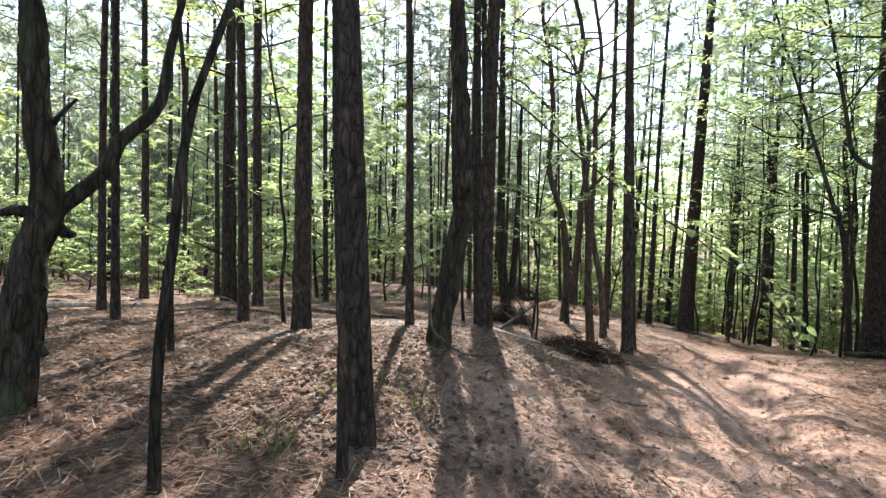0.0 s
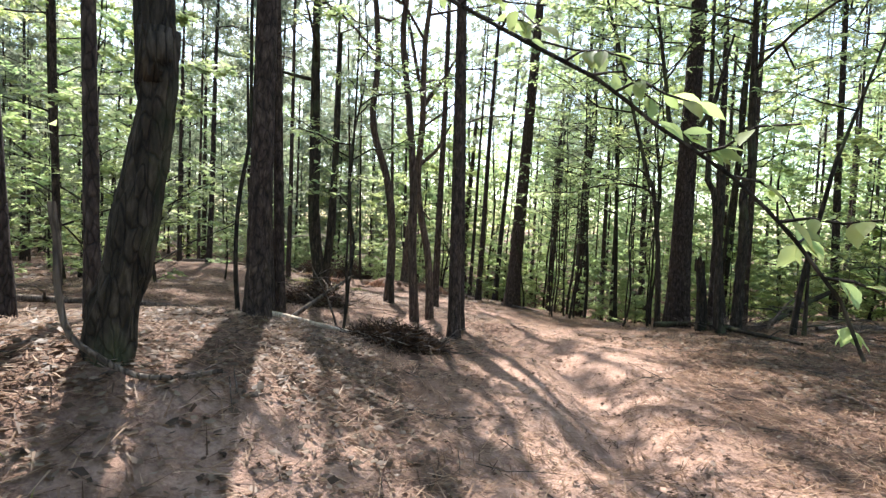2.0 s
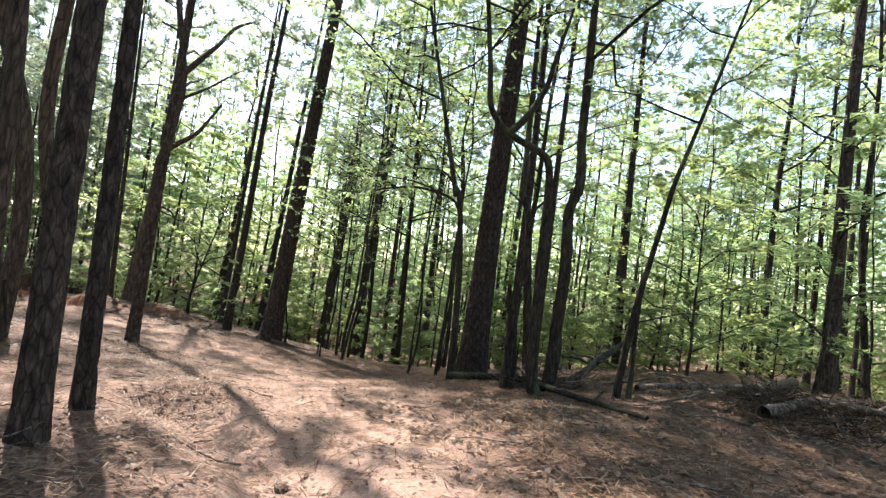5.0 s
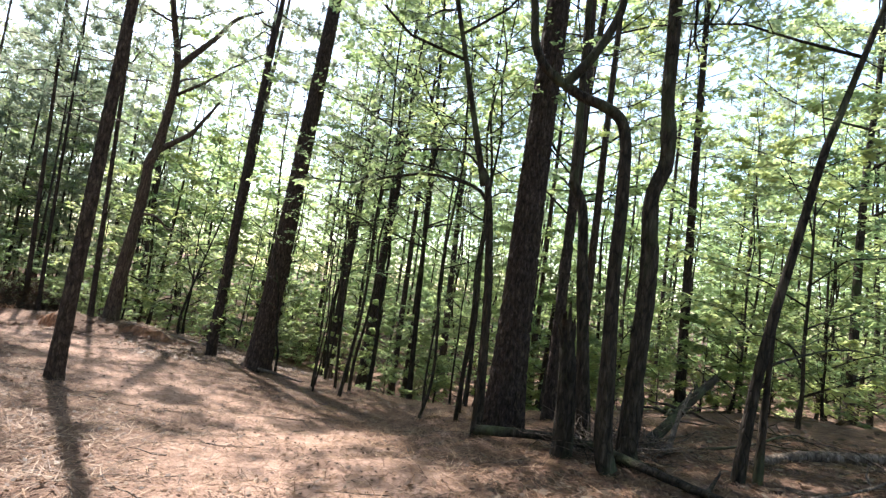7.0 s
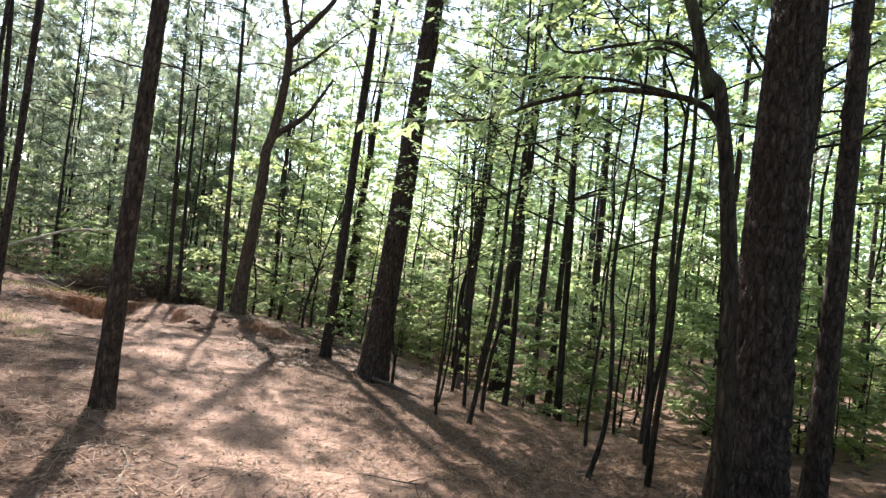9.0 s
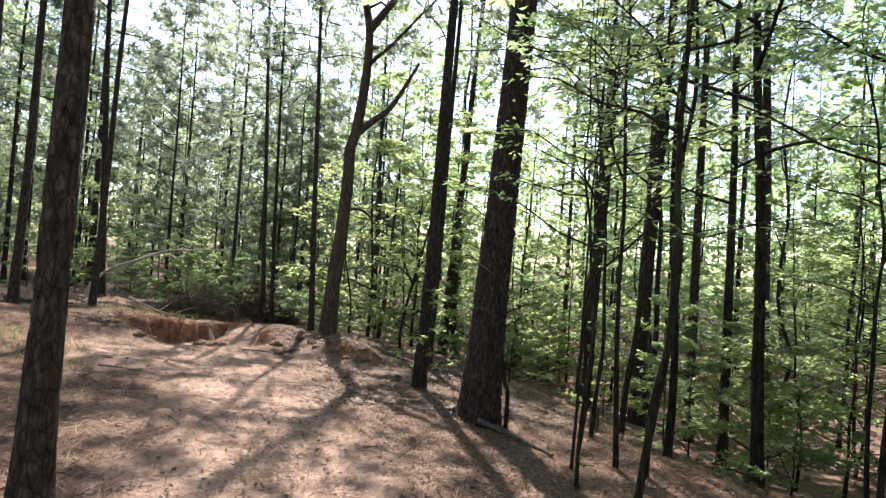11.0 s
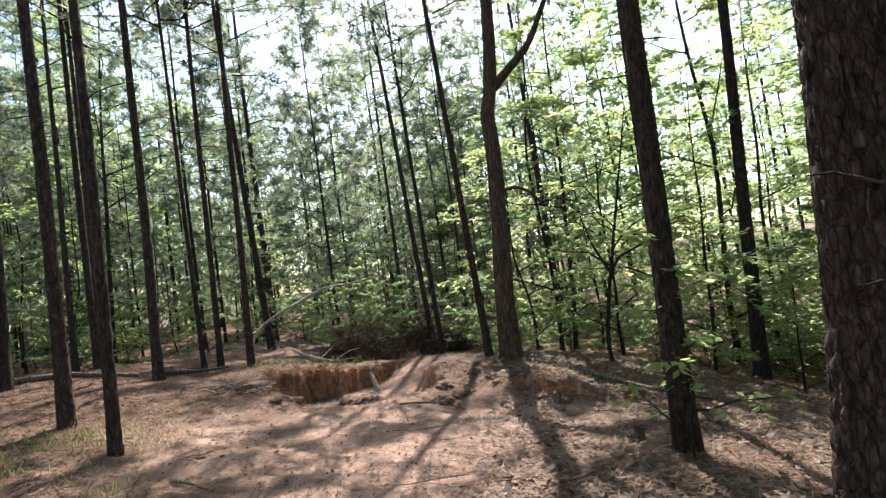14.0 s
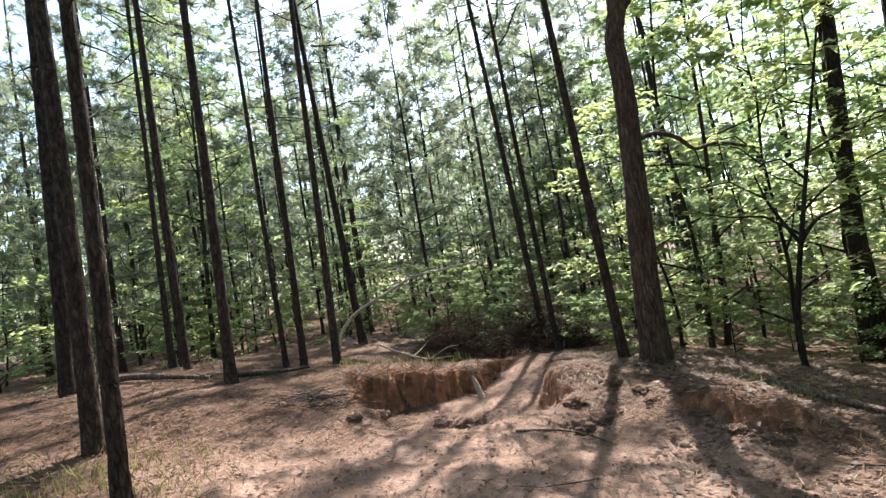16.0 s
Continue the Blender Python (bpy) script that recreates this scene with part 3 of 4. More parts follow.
pine(0.89, 18.71, 0.17, (0.0, 0.0), 18.0, close=2, key=2)
pine(2.11, 17.98, 0.125, (0.01, 0.01), 18.0, close=2, key=3)
pine(-0.15, 21.6, 0.18, (0.01, 0.01), 18.0, key=4)
pine(-0.16, 23.5, 0.14, (0.02, 0.01), 18.0, key=0)
pine(0.31, 23.87, 0.16, (0.02, 0.01), 18.5, key=1)
pine(-0.4, 23.3, 0.11, (-0.015, 0), 17.0, key=2)
pine(-0.7, 26.9, 0.21, (-0.035, -0.02), 19.0, key=3)
pine(-3.2, 23.7, 0.17, (0, 0), 18.0, key=4)
pine(-1.7, 20.3, 0.20, (0.02, 0.02), 18.0, key=0)
pine(-2.4, 23.0, 0.13, (0, 0), 17.0, key=1)
pine(-5.5, 25.5, 0.18, (0.01, 0.01), 18.0, key=2)
pine(10.4, 23.4, 0.28, (0.05, -0.02), 18.0, key=3)
pine(9.6, 26.2, 0.32, (0.05, -0.02), 19.0, key=4)
pine(12.6, 22.2, 0.27, (0.02, -0.01), 18.0, key=0)
pine(13.3, 21.0, 0.34, (0.03, -0.02), 19.0, key=1)
pine(12.9, 22.6, 0.22, (0.03, -0.02), 17.0, key=2)
pine(14.0, 21.9, 0.40, (0, 0), 20.0, key=3)
pine(13.7, 19.7, 0.24, (0, 0), 18.0, key=4)
pine(16.5, 20.5, 0.32, (-0.02, 0.02), 19.0, key=0)
pine(13.67, 10.3, 0.20, (-0.02, 0.02), 17.0, key=1)
pine(10.11, 10.58, 0.19, (-0.01, 0.01), 17.0, close=2, key=2)
pine(7.7, 30.7, 0.25, (-0.02, 0), 18.0, close=0, key=3)

broadleaf(-0.01, 4.18, 0.185, line=[(-0.06, 4.18, 2.25), (-0.02, 4.19, 2.58), (0.05, 4.2, 2.96), (0.1, 4.21, 3.3), (0.13, 4.2, 3.55), (0.12, 4.2, 3.8), (0.1, 4.22, 4.2)], tall=9.0, close=2, lumps=0.3,
          low=0.5, limbs=12, reach=2.2, per_twig=16, mat=HARD_BARK, label="crooked oak with a swollen knot on a mound",
          extra=[([(0.08, 4.22, 4.5), (0.42, 3.6, 4.25), (0.8, 3.0, 3.72), (1.11, 2.53, 3.34), (1.21, 2.44, 3.26), (1.29, 2.37, 3.17), (1.38, 2.29, 3.08), (1.45, 2.23, 2.98), (1.5, 2.19, 2.89), (1.53, 2.17, 2.8)], 0.008, 0.42, 24, 0.2, 6, 0.046, True)])
broadleaf(-1.25, 2.16, 0.055, line=[(-1.25, 2.16, 2.1), (-1.25, 2.16, 2.5), (-1.23, 2.17, 2.85), (-1.2, 2.19, 3.17), (-1.18, 2.2, 3.5), (-1.13, 2.23, 3.83), (-1.06, 2.27, 4.1)], tall=5.5,
          low=0.6, limbs=7, reach=1.0, per_twig=8, label="thin leaning sapling with sparse green leaves", name="sapling")
broadleaf(-2.3, 4.2, 0.06, lean=(-0.02, 0), tall=6.0, low=0.55, limbs=7, reach=1.0, per_twig=9, label="thin straight sapling among the pines", name="sapling")
broadleaf(-2.33, 2.72, 0.215, line=[(-2.37, 2.68, 2.12), (-2.34, 2.71, 2.49), (-2.33, 2.72, 2.8), (-2.3, 2.75, 3.11), (-2.24, 2.8, 3.32), (-2.24, 2.79, 3.46), (-2.26, 2.78, 3.65), (-2.28, 2.76, 3.86), (-2.29, 2.75, 4.11)], tall=3.2, close=2, lumps=0.55,
          low=0.8, limbs=4, reach=0.7, per_twig=6, label="gnarled dark tree with one long crooked limb",
          extra=[([(-2.25, 2.8, 3.3), (-2.15, 2.88, 3.42), (-2.09, 2.93, 3.5), (-2.03, 2.97, 3.59), (-1.99, 3.01, 3.76), (-1.9, 3.09, 3.89), (-1.82, 3.15, 4.05), (-1.79, 3.18, 4.35), (-1.7, 3.2, 4.8)], 0.05),
                 ([(-2.33, 2.7, 2.6), (-2.25, 2.73, 2.57), (-2.2, 2.74, 2.52)], 0.055), ([(-2.33, 2.7, 2.85), (-2.24, 2.74, 2.88), (-2.2, 2.74, 2.9)], 0.04),
                 ([(-2.26, 2.8, 3.28), (-2.18, 2.84, 3.2), (-2.13, 2.85, 3.19)], 0.05), ([(-2.28, 2.78, 3.3), (-2.36, 2.7, 3.32), (-2.42, 2.66, 3.29)], 0.045),
                 ([(-2.27, 2.77, 3.7), (-2.2, 2.8, 3.85), (-2.13, 2.85, 3.97)], 0.022)])
broadleaf(-0.62, 4.29, 0.05, lean=(-0.04, -0.01), tall=6.5, low=0.5, limbs=9, reach=1.1, per_twig=10, label="thin sapling on the leafy bank", name="sapling")
pine(0.55, 7.62, 0.17, (-0.03, 0.0), 16.0, close=2, key=3, label="rough-barked pine, one of two stems standing close together")
pine(0.68, 7.72, 0.13, (-0.035, 0.01), 15.0, close=2, key=1, label="rough-barked pine, one of two stems standing close together")
broadleaf(1.37, 11.2, 0.24, line=[(1.37, 11.2, 1.5), (1.36, 11.2, 1.9), (1.3, 11.2, 2.3), (1.22, 11.2, 3.2), (1.2, 11.22, 4.6)], tall=11.0, close=1, low=0.35, limbs=12, reach=1.8, leaf=LEAF_PALE,
          label="mossy tree forked low into two stems",
          extra=[([(1.37, 11.2, 1.85), (1.5, 11.2, 2.3), (1.55, 11.2, 3.2), (1.6, 11.22, 4.6), (1.62, 11.3, 6.5)], 0.085)])
broadleaf(0.29, 7.0, 0.05, lean=(-0.02, 0), tall=6.5, low=0.55, limbs=7, reach=0.9, per_twig=9, label="thin sapling on the leafy bank", name="sapling")
broadleaf(-1.94, 6.07, 0.05, lean=(-0.05, 0), tall=6.0, low=0.4, limbs=9, reach=1.1, per_twig=10, label="thin sapling among the pines", name="sapling")
broadleaf(1.38, 7.64, 0.035, lean=(0.02, 0), tall=5.0, low=0.3, limbs=9, reach=1.0, per_twig=12, label="thin sapling beside a brush pile", name="sapling")
broadleaf(1.56, 8.9, 0.05, lean=(0.03, 0), tall=6.0, low=0.3, limbs=10, reach=1.2, per_twig=14, label="slender sapling with light green leaves", name="sapling")
broadleaf(2.64, 8.95, 0.14, lean=(-0.08, 0.02), tall=11.0, low=0.42, limbs=12, reach=2.0, per_twig=16, mat=RED_BARK, leaf=LEAF_PALE)
broadleaf(2.95, 9.2, 0.13, lean=(-0.03, 0.01), tall=11.0, low=0.32, limbs=12, reach=1.9, per_twig=16, mat=RED_BARK, leaf=LEAF_PALE)
broadleaf(2.67, 11.24, 0.18, lean=(-0.06, 0.01), tall=12.0, low=0.35, limbs=12, reach=2.0, per_twig=16, mat=RED_BARK)
broadleaf(7.79, 8.26, 0.15, line=[(7.85, 8.2, 1.3), (7.8, 8.25, 1.6), (7.78, 8.27, 2.25), (7.77, 8.3, 2.94), (7.76, 8.3, 3.7), (7.74, 8.33, 4.23), (7.66, 8.43, 4.43), (7.46, 8.74, 4.62), (7.26, 9.03, 4.98), (7.18, 9.14, 5.8)], tall=7.5, close=2,
          low=0.62, limbs=12, reach=2.7, twigs=8, per_twig=20, label="dark tree whose trunk bends sharply sideways",
          extra=[([(7.41, 8.8, 4.66), (7.54, 8.62, 4.93), (7.65, 8.47, 5.31), (7.69, 8.41, 5.68), (7.8, 8.3, 6.4)], 0.05)])
broadleaf(8.9, 9.23, 0.16, line=[(8.93, 9.18, 1.1), (8.92, 9.19, 1.37), (8.87, 9.29, 2.33), (8.82, 9.37, 3.09), (8.8, 9.41, 3.61), (8.78, 9.46, 3.9), (8.7, 9.54, 4.14), (8.71, 9.57, 4.7)], tall=9.0, close=2, low=0.55, limbs=9, reach=1.8, label="dark tree with a kinked trunk")
broadleaf(8.24, 8.28, 0.17, line=[(8.24, 8.28, 1.25), (8.25, 8.27, 2.26), (8.25, 8.26, 3.18), (8.22, 8.29, 3.74), (8.29, 8.21, 4.12), (8.26, 8.25, 4.75), (8.25, 8.27, 5.71)], tall=10.5, close=2, lumps=0.25, low=0.42, limbs=16, reach=3.3, twigs=9, per_twig=26, long=0.11, label="dark tree with a swollen, slightly bent trunk")
broadleaf(8.51, 7.47, 0.10, line=[(8.51, 7.47, 1.4), (8.53, 7.42, 2.1), (8.56, 7.33, 2.81), (8.59, 7.25, 3.28), (8.62, 7.17, 3.75), (8.64, 7.1, 4.16), (8.7, 7.0, 4.6)], tall=6.0, close=1, low=0.6, limbs=8, reach=1.3, label="leaning dead-looking tree propped on fallen wood",
          extra=[([(8.62, 7.36, 1.38), (8.6, 7.35, 2.0), (8.57, 7.32, 2.75)], 0.04)])
broadleaf(8.17, 10.14, 0.12, line=[(8.19, 10.12, 1.2), (8.15, 10.16, 2.53), (8.1, 10.25, 3.48), (8.06, 10.3, 3.86), (8.04, 10.33, 4.05), (7.99, 10.4, 4.16), (7.94, 10.48, 4.5)], tall=9.5, close=2, low=0.48, limbs=16, reach=3.0, twigs=8, per_twig=24, long=0.11,
          label="slender tree forking into leafy limbs",
          extra=[([(8.06, 10.31, 3.78), (7.96, 10.44, 3.95), (7.64, 10.91, 4.07), (7.34, 11.34, 4.01), (7.03, 11.78, 3.89), (6.52, 12.52, 3.91)], 0.024, 0.2, 12, 0.5, 12, 0.1, False),
                 ([(8.03, 10.34, 4.05), (7.88, 10.56, 4.36), (7.66, 10.88, 4.4), (7.42, 11.23, 4.4), (7.3, 11.4, 4.66)], 0.02, 0.2, 10, 0.5, 12, 0.1, False),
                 ([(7.94, 10.47, 3.97), (7.63, 10.92, 4.15), (7.22, 11.52, 4.24), (6.84, 12.07, 4.42)], 0.015, 0.2, 10, 0.5, 12, 0.1, False)])
broadleaf(10.7, 13.0, 0.10, lean=(-0.02, 0.02), tall=9.0, low=0.4, limbs=10, reach=1.8)
broadleaf(6.47, 4.29, 0.12, lean=(0, 0.03), tall=10.0, close=1, low=0.5)
broadleaf(5.95, 23.2, 0.40, line=[(5.92, 23.2, 0.3), (5.98, 23.2, 1.56), (6.1, 23.2, 3.2), (6.17, 23.2, 4.46), (6.16, 23.2, 5.1), (6.3, 23.2, 5.7), (6.42, 23.18, 6.8), (6.46, 23.16, 8.2), (6.15, 23.18, 9.6)], tall=14.0, close=2, mat=RED_BARK,
          low=0.5, limbs=14, reach=3.4, twigs=7, per_twig=14, long=0.12, label="big forked oak with a knotted trunk above the cut bank",
          extra=[([(6.2, 23.2, 5.45), (6.55, 23.2, 5.8), (7.07, 23.21, 6.28), (7.36, 23.21, 6.74), (7.8, 23.2, 7.6)], 0.1),
                 ([(6.42, 23.16, 8.2), (6.89, 23.11, 8.9), (7.43, 23.07, 9.7), (7.84, 23.03, 10.4), (8.6, 22.97, 11.0)], 0.11),
                 ([(6.2, 23.18, 3.6), (6.5, 23.16, 3.62), (6.75, 23.15, 3.48), (6.93, 23.14, 3.28), (7.2, 23.13, 3.3), (7.7, 23.1, 3.1)], 0.04)])
broadleaf(7.9, 23.6, 0.10, line=[(7.86, 23.61, -0.2), (7.84, 23.62, 0.5), (8.0, 23.57, 1.44), (8.08, 23.55, 1.8)], tall=5.0, low=0.35, limbs=12, reach=1.8, per_twig=14, leaf=LEAF_PALE, label="small forked tree with spreading leafy limbs",
          extra=[([(8.06, 23.55, 1.75), (7.96, 23.58, 1.97), (7.8, 23.63, 2.37), (7.7, 23.65, 2.8)], 0.03), ([(8.06, 23.55, 1.75), (8.28, 23.49, 2.03), (8.51, 23.42, 2.13), (8.9, 23.33, 2.3)], 0.032)])
broadleaf(7.36, 17.88, 0.022, lean=(0.03, 0.02), tall=1.9, low=0.12, limbs=9, reach=0.55, twigs=4, per_twig=7, long=0.1, close=2, leaf=LEAF_PALE, label="thin young sapling with broad leaves at the foot of a pine", name="sapling")
for sx, sy, sw, tl, lo in ((9.57, 12.84, 0.06, 6.0, 0.4), (9.59, 11.93, 0.09, 8.0, 0.45), (9.0, 15.0, 0.08, 7.0, 0.4), (8.5, 15.0, 0.05, 5.5, 0.4), (9.06, 11.43, 0.08, 8.0, 0.5),
                           (8.6, 11.8, 0.07, 7.0, 0.5), (11.6, 14.4, 0.07, 6.0, 0.35), (8.44, 13.88, 0.09, 8.0, 0.4), (10.6, 16.3, 0.15, 11.0, 0.45), (8.2, 14.36, 0.05, 5.0, 0.4),
                           (13.3, 20.6, 0.2, 12.0, 0.4), (11.0, 19.3, 0.11, 8.0, 0.35), (9.36, 16.2, 0.08, 7.0, 0.45), (10.6, 17.4, 0.13, 9.0, 0.4), (8.36, 14.8, 0.045, 5.0, 0.5),
                           (10.3, 27.0, 0.3, 13.0, 0.35), (12.9, 23.1, 0.15, 10.0, 0.4), (15.8, 19.4, 0.14, 10.0, 0.4), (9.2, 14.8, 0.09, 8.0, 0.45)):
    broadleaf(sx, sy, sw * 0.78, lean=(0.02 * math.sin(sx * 9), 0.02 * math.cos(sy * 7)), tall=tl, low=lo, limbs=10, reach=0.9 + 0.1 * tl, per_twig=11,
              label="slender broadleaved tree on the slope below the track")


# ---- the wood round about ----
def nearest_named(x, y):
    return min((math.hypot(x - o.location.x, y - o.location.y) for o in NAMED), default=9)


NAMED = [o for o in scene.objects if o.parent is None and o.type == "EMPTY"]
MODELS = {}


def model(kind, key):
    """One tree of a kind at the origin; later ones are copies."""
    rng = np.random.default_rng(500 + key + 50 * len(kind))
    if kind.endswith("pine_tree"):
        tall, low = (18.0, 0.06 + 0.014 * key) if kind == "pine_tree" else (10.0, 0.04 + 0.008 * key)
        label = "tall straight pine deeper in the wood" if tall > 12 else "younger pine with needles low on its stem"
        tree = tagged(new(kind), label, "pine tree", "pines of the wood")
        part("trunk", trunk_mesh("pine_trunk", straight_line(rng, tall, (0, 0), 0.008), low, PINE_BARK, "pine", 0, rng), tree)
        limbs, needles = pine_crown(key, tall)
        tagged(part("branchwork", limbs, tree), kind="stuff")
        tagged(part("needle_crown", needles, tree), kind="stuff")
        return tree
    if kind == "shrub":
        tall, r, low, limbs, reach, twigs, per, long, leaf = 1.2 + 0.35 * key, 0.015, 0.02, 13, 0.75, 5, 28, 0.08, (LEAF, LEAF_PALE)[key % 2]
        label = "low leafy shrub under the trees"
    elif kind == "understorey_tree":
        tall, r, low, limbs, reach, twigs, per, long, leaf = 4.2 + 0.75 * key, 0.024 + 0.004 * key, 0.07, 15, 1.8, 7, 26, 0.108, (LEAF, LEAF_PALE)[key % 2]
        label = "young understorey tree with layered light green leaves"
    else:
        tall, r, low, limbs, reach, twigs, per, long, leaf = 13.0 + key, 0.06 + 0.015 * key, 0.3, 24, 3.2, 9, 32, 0.125, (LEAF_PALE, LEAF)[key % 2]
        label = "tall broadleaved tree with a green crown"
    tree = tagged(new(kind), label, "shrub" if kind == "shrub" else "tree", "shrubs of the wood" if kind == "shrub" else "broadleaved trees of the wood")
    line = straight_line(rng, tall, (rng.normal(0, 0.03), rng.normal(0, 0.03)), 0.08 if kind == "understorey_tree" else 0.04, 9)
    part("trunk", trunk_mesh("trunk", line, r, HARD_BARK, "oak", 0, rng, 0.35, 0.15), tree)
    wood, crown = leafy_head(rng, curve_points(line, 0.4), r, low, limbs, reach, twigs, per, long, bare_twigs=False, blades=small_leaves)
    tagged(part("branchwork", mesh_of("branchwork", *wood, HARD_BARK), tree), kind="stuff")
    tagged(part("leaf_crown", mesh_of("leaf_crown", *crown, leaf, False), tree), kind="stuff")
    return tree


def plant(kind, key, x, y, turn, size):
    m = pose(x, y, z_at(x, y), 0, 0, turn) @ Matrix.Scale(size, 4)
    if (kind, key) not in MODELS:
        MODELS[kind, key] = model(kind, key)
        MODELS[kind, key].matrix_basis = pose(x, y, z_at(x, y), 0, 0, turn)
    else:
        copy_thing(MODELS[kind, key], m)


OPEN = ((-3.0, -1.5), (-2.6, 7.0), (0.3, 11.5), (1.2, 17.0), (-0.5, 21.5), (-1.2, 24.6), (1.0, 25.3), (4.4, 25.6), (6.0, 24.6), (8.8, 23.6), (11.0, 18.5), (11.6, 12.0), (10.8, 6.0), (8.0, 2.0), (3.0, -1.5))


def scatter(kind, keys, count, middle, near, far, sector, apart, seed, sizes, glade=0.0):
    """Trees of a kind at random round a middle, between two distances and two bearings, outside the open ground."""
    rng = np.random.default_rng(seed)
    placed, tries = [], 0
    while len(placed) < count and tries < count * 40:
        tries += 1
        a = radians(sector[0] + (sector[1] - sector[0]) * rng.random())
        d = math.sqrt(near * near + (far * far - near * near) * rng.random())
        x, y = middle[0] + d * math.sin(a), middle[1] + d * math.cos(a)
        if bool(inside(x, y, OPEN)) or float(line_distance(x, y, TRACK)) < 2.2 or nearest_named(x, y) < 0.6:
            continue
        if abs(x - 3.0 - 0.05 * (y - 24)) < glade and 18 < y < 36:
            continue
        if -1.5 < x < 3.5 and 24 < y < 28.5 or kind == "canopy_tree" and -5 < x < 4 and 12 < y < 24:
            continue
        if kind in ("pine_tree", "young_pine_tree", "canopy_tree") and 6.0 < x < 13.0 and 25.0 < y < 39.0:
            continue
        if any(math.hypot(x - p, y - q) < apart for p, q in placed):
            continue
        placed.append((x, y))
        plant(kind, int(rng.integers(keys)), x, y, rng.random() * 360, sizes[0] + (sizes[1] - sizes[0]) * rng.random())


for n, (px, py, size) in enumerate(((12.0, 12.2, 0.9), (11.2, 15.4, 0.9), (12.6, 17.5, 1.0))):
    plant("canopy_tree", n % 4, px, py, 70 * n, size)
scatter("pine_tree", 5, 50, (4, 8), 5.0, 34.0, (-75, 125), 1.5, 3, (0.85, 1.15), 3.0)
scatter("pine_tree", 5, 18, (4, 8), 7.0, 30.0, (125, 285), 2.5, 13, (0.85, 1.15))
scatter("pine_tree", 5, 14, (4, 8), 26.0, 40.0, (-38, 12), 1.6, 43, (0.9, 1.2))
scatter("young_pine_tree", 4, 40, (0, 16), 14.0, 32.0, (-55, 25), 1.6, 23, (0.8, 1.5), 2.5)
scatter("understorey_tree", 8, 200, (4, 8), 5.0, 31.0, (-75, 125), 0.8, 4, (0.6, 1.25), 2.5)
scatter("understorey_tree", 8, 26, (4, 8), 7.0, 28.0, (125, 285), 1.5, 14, (0.7, 1.25))
scatter("canopy_tree", 4, 20, (4, 8), 7.0, 34.0, (-75, 125), 2.2, 5, (0.85, 1.15), 6.0)
scatter("canopy_tree", 4, 8, (4, 8), 8.0, 28.0, (125, 285), 3.0, 15, (0.85, 1.15))
scatter("shrub", 4, 45, (3, 15), 12.5, 21.0, (-40, 60), 0.8, 33, (0.7, 1.3))
scatter("shrub", 4, 45, (4, 6), 9.0, 22.0, (-70, 100), 1.0, 34, (0.8, 1.5))


for n, (px, py, size) in enumerate(((0.9, 27.8, 0.9), (1.8, 28.2, 1.1), (2.9, 26.0, 0.6), (3.3, 27.3, 1.2), (4.9, 26.4, 0.9), (1.3, 28.0, 1.3), (4.2, 28.2, 1.3))):
    plant("shrub", (2 * n) % 4, px, py, 80 * n, size)
scatter("shrub", 4, 30, (10.0, 27.0), 1.0, 5.5, (0, 360), 0.7, 35, (0.6, 1.2))
scatter("shrub", 4, 16, (13.0, 14.0), 1.0, 5.0, (0, 360), 0.9, 36, (0.7, 1.2))
for n, (px, py, size) in enumerate(((8.6, 26.2, 1.6), (9.9, 27.0, 1.5), (7.6, 27.6, 1.5), (11.2, 26.2, 1.5), (13.5, 25.0, 1.3), (14.0, 23.3, 1.2), (12.2, 26.5, 1.3), (7.2, 26.8, 1.1))):
    plant("understorey_tree", 2 * (n % 4) + 1, px, py, 75 * n, size)


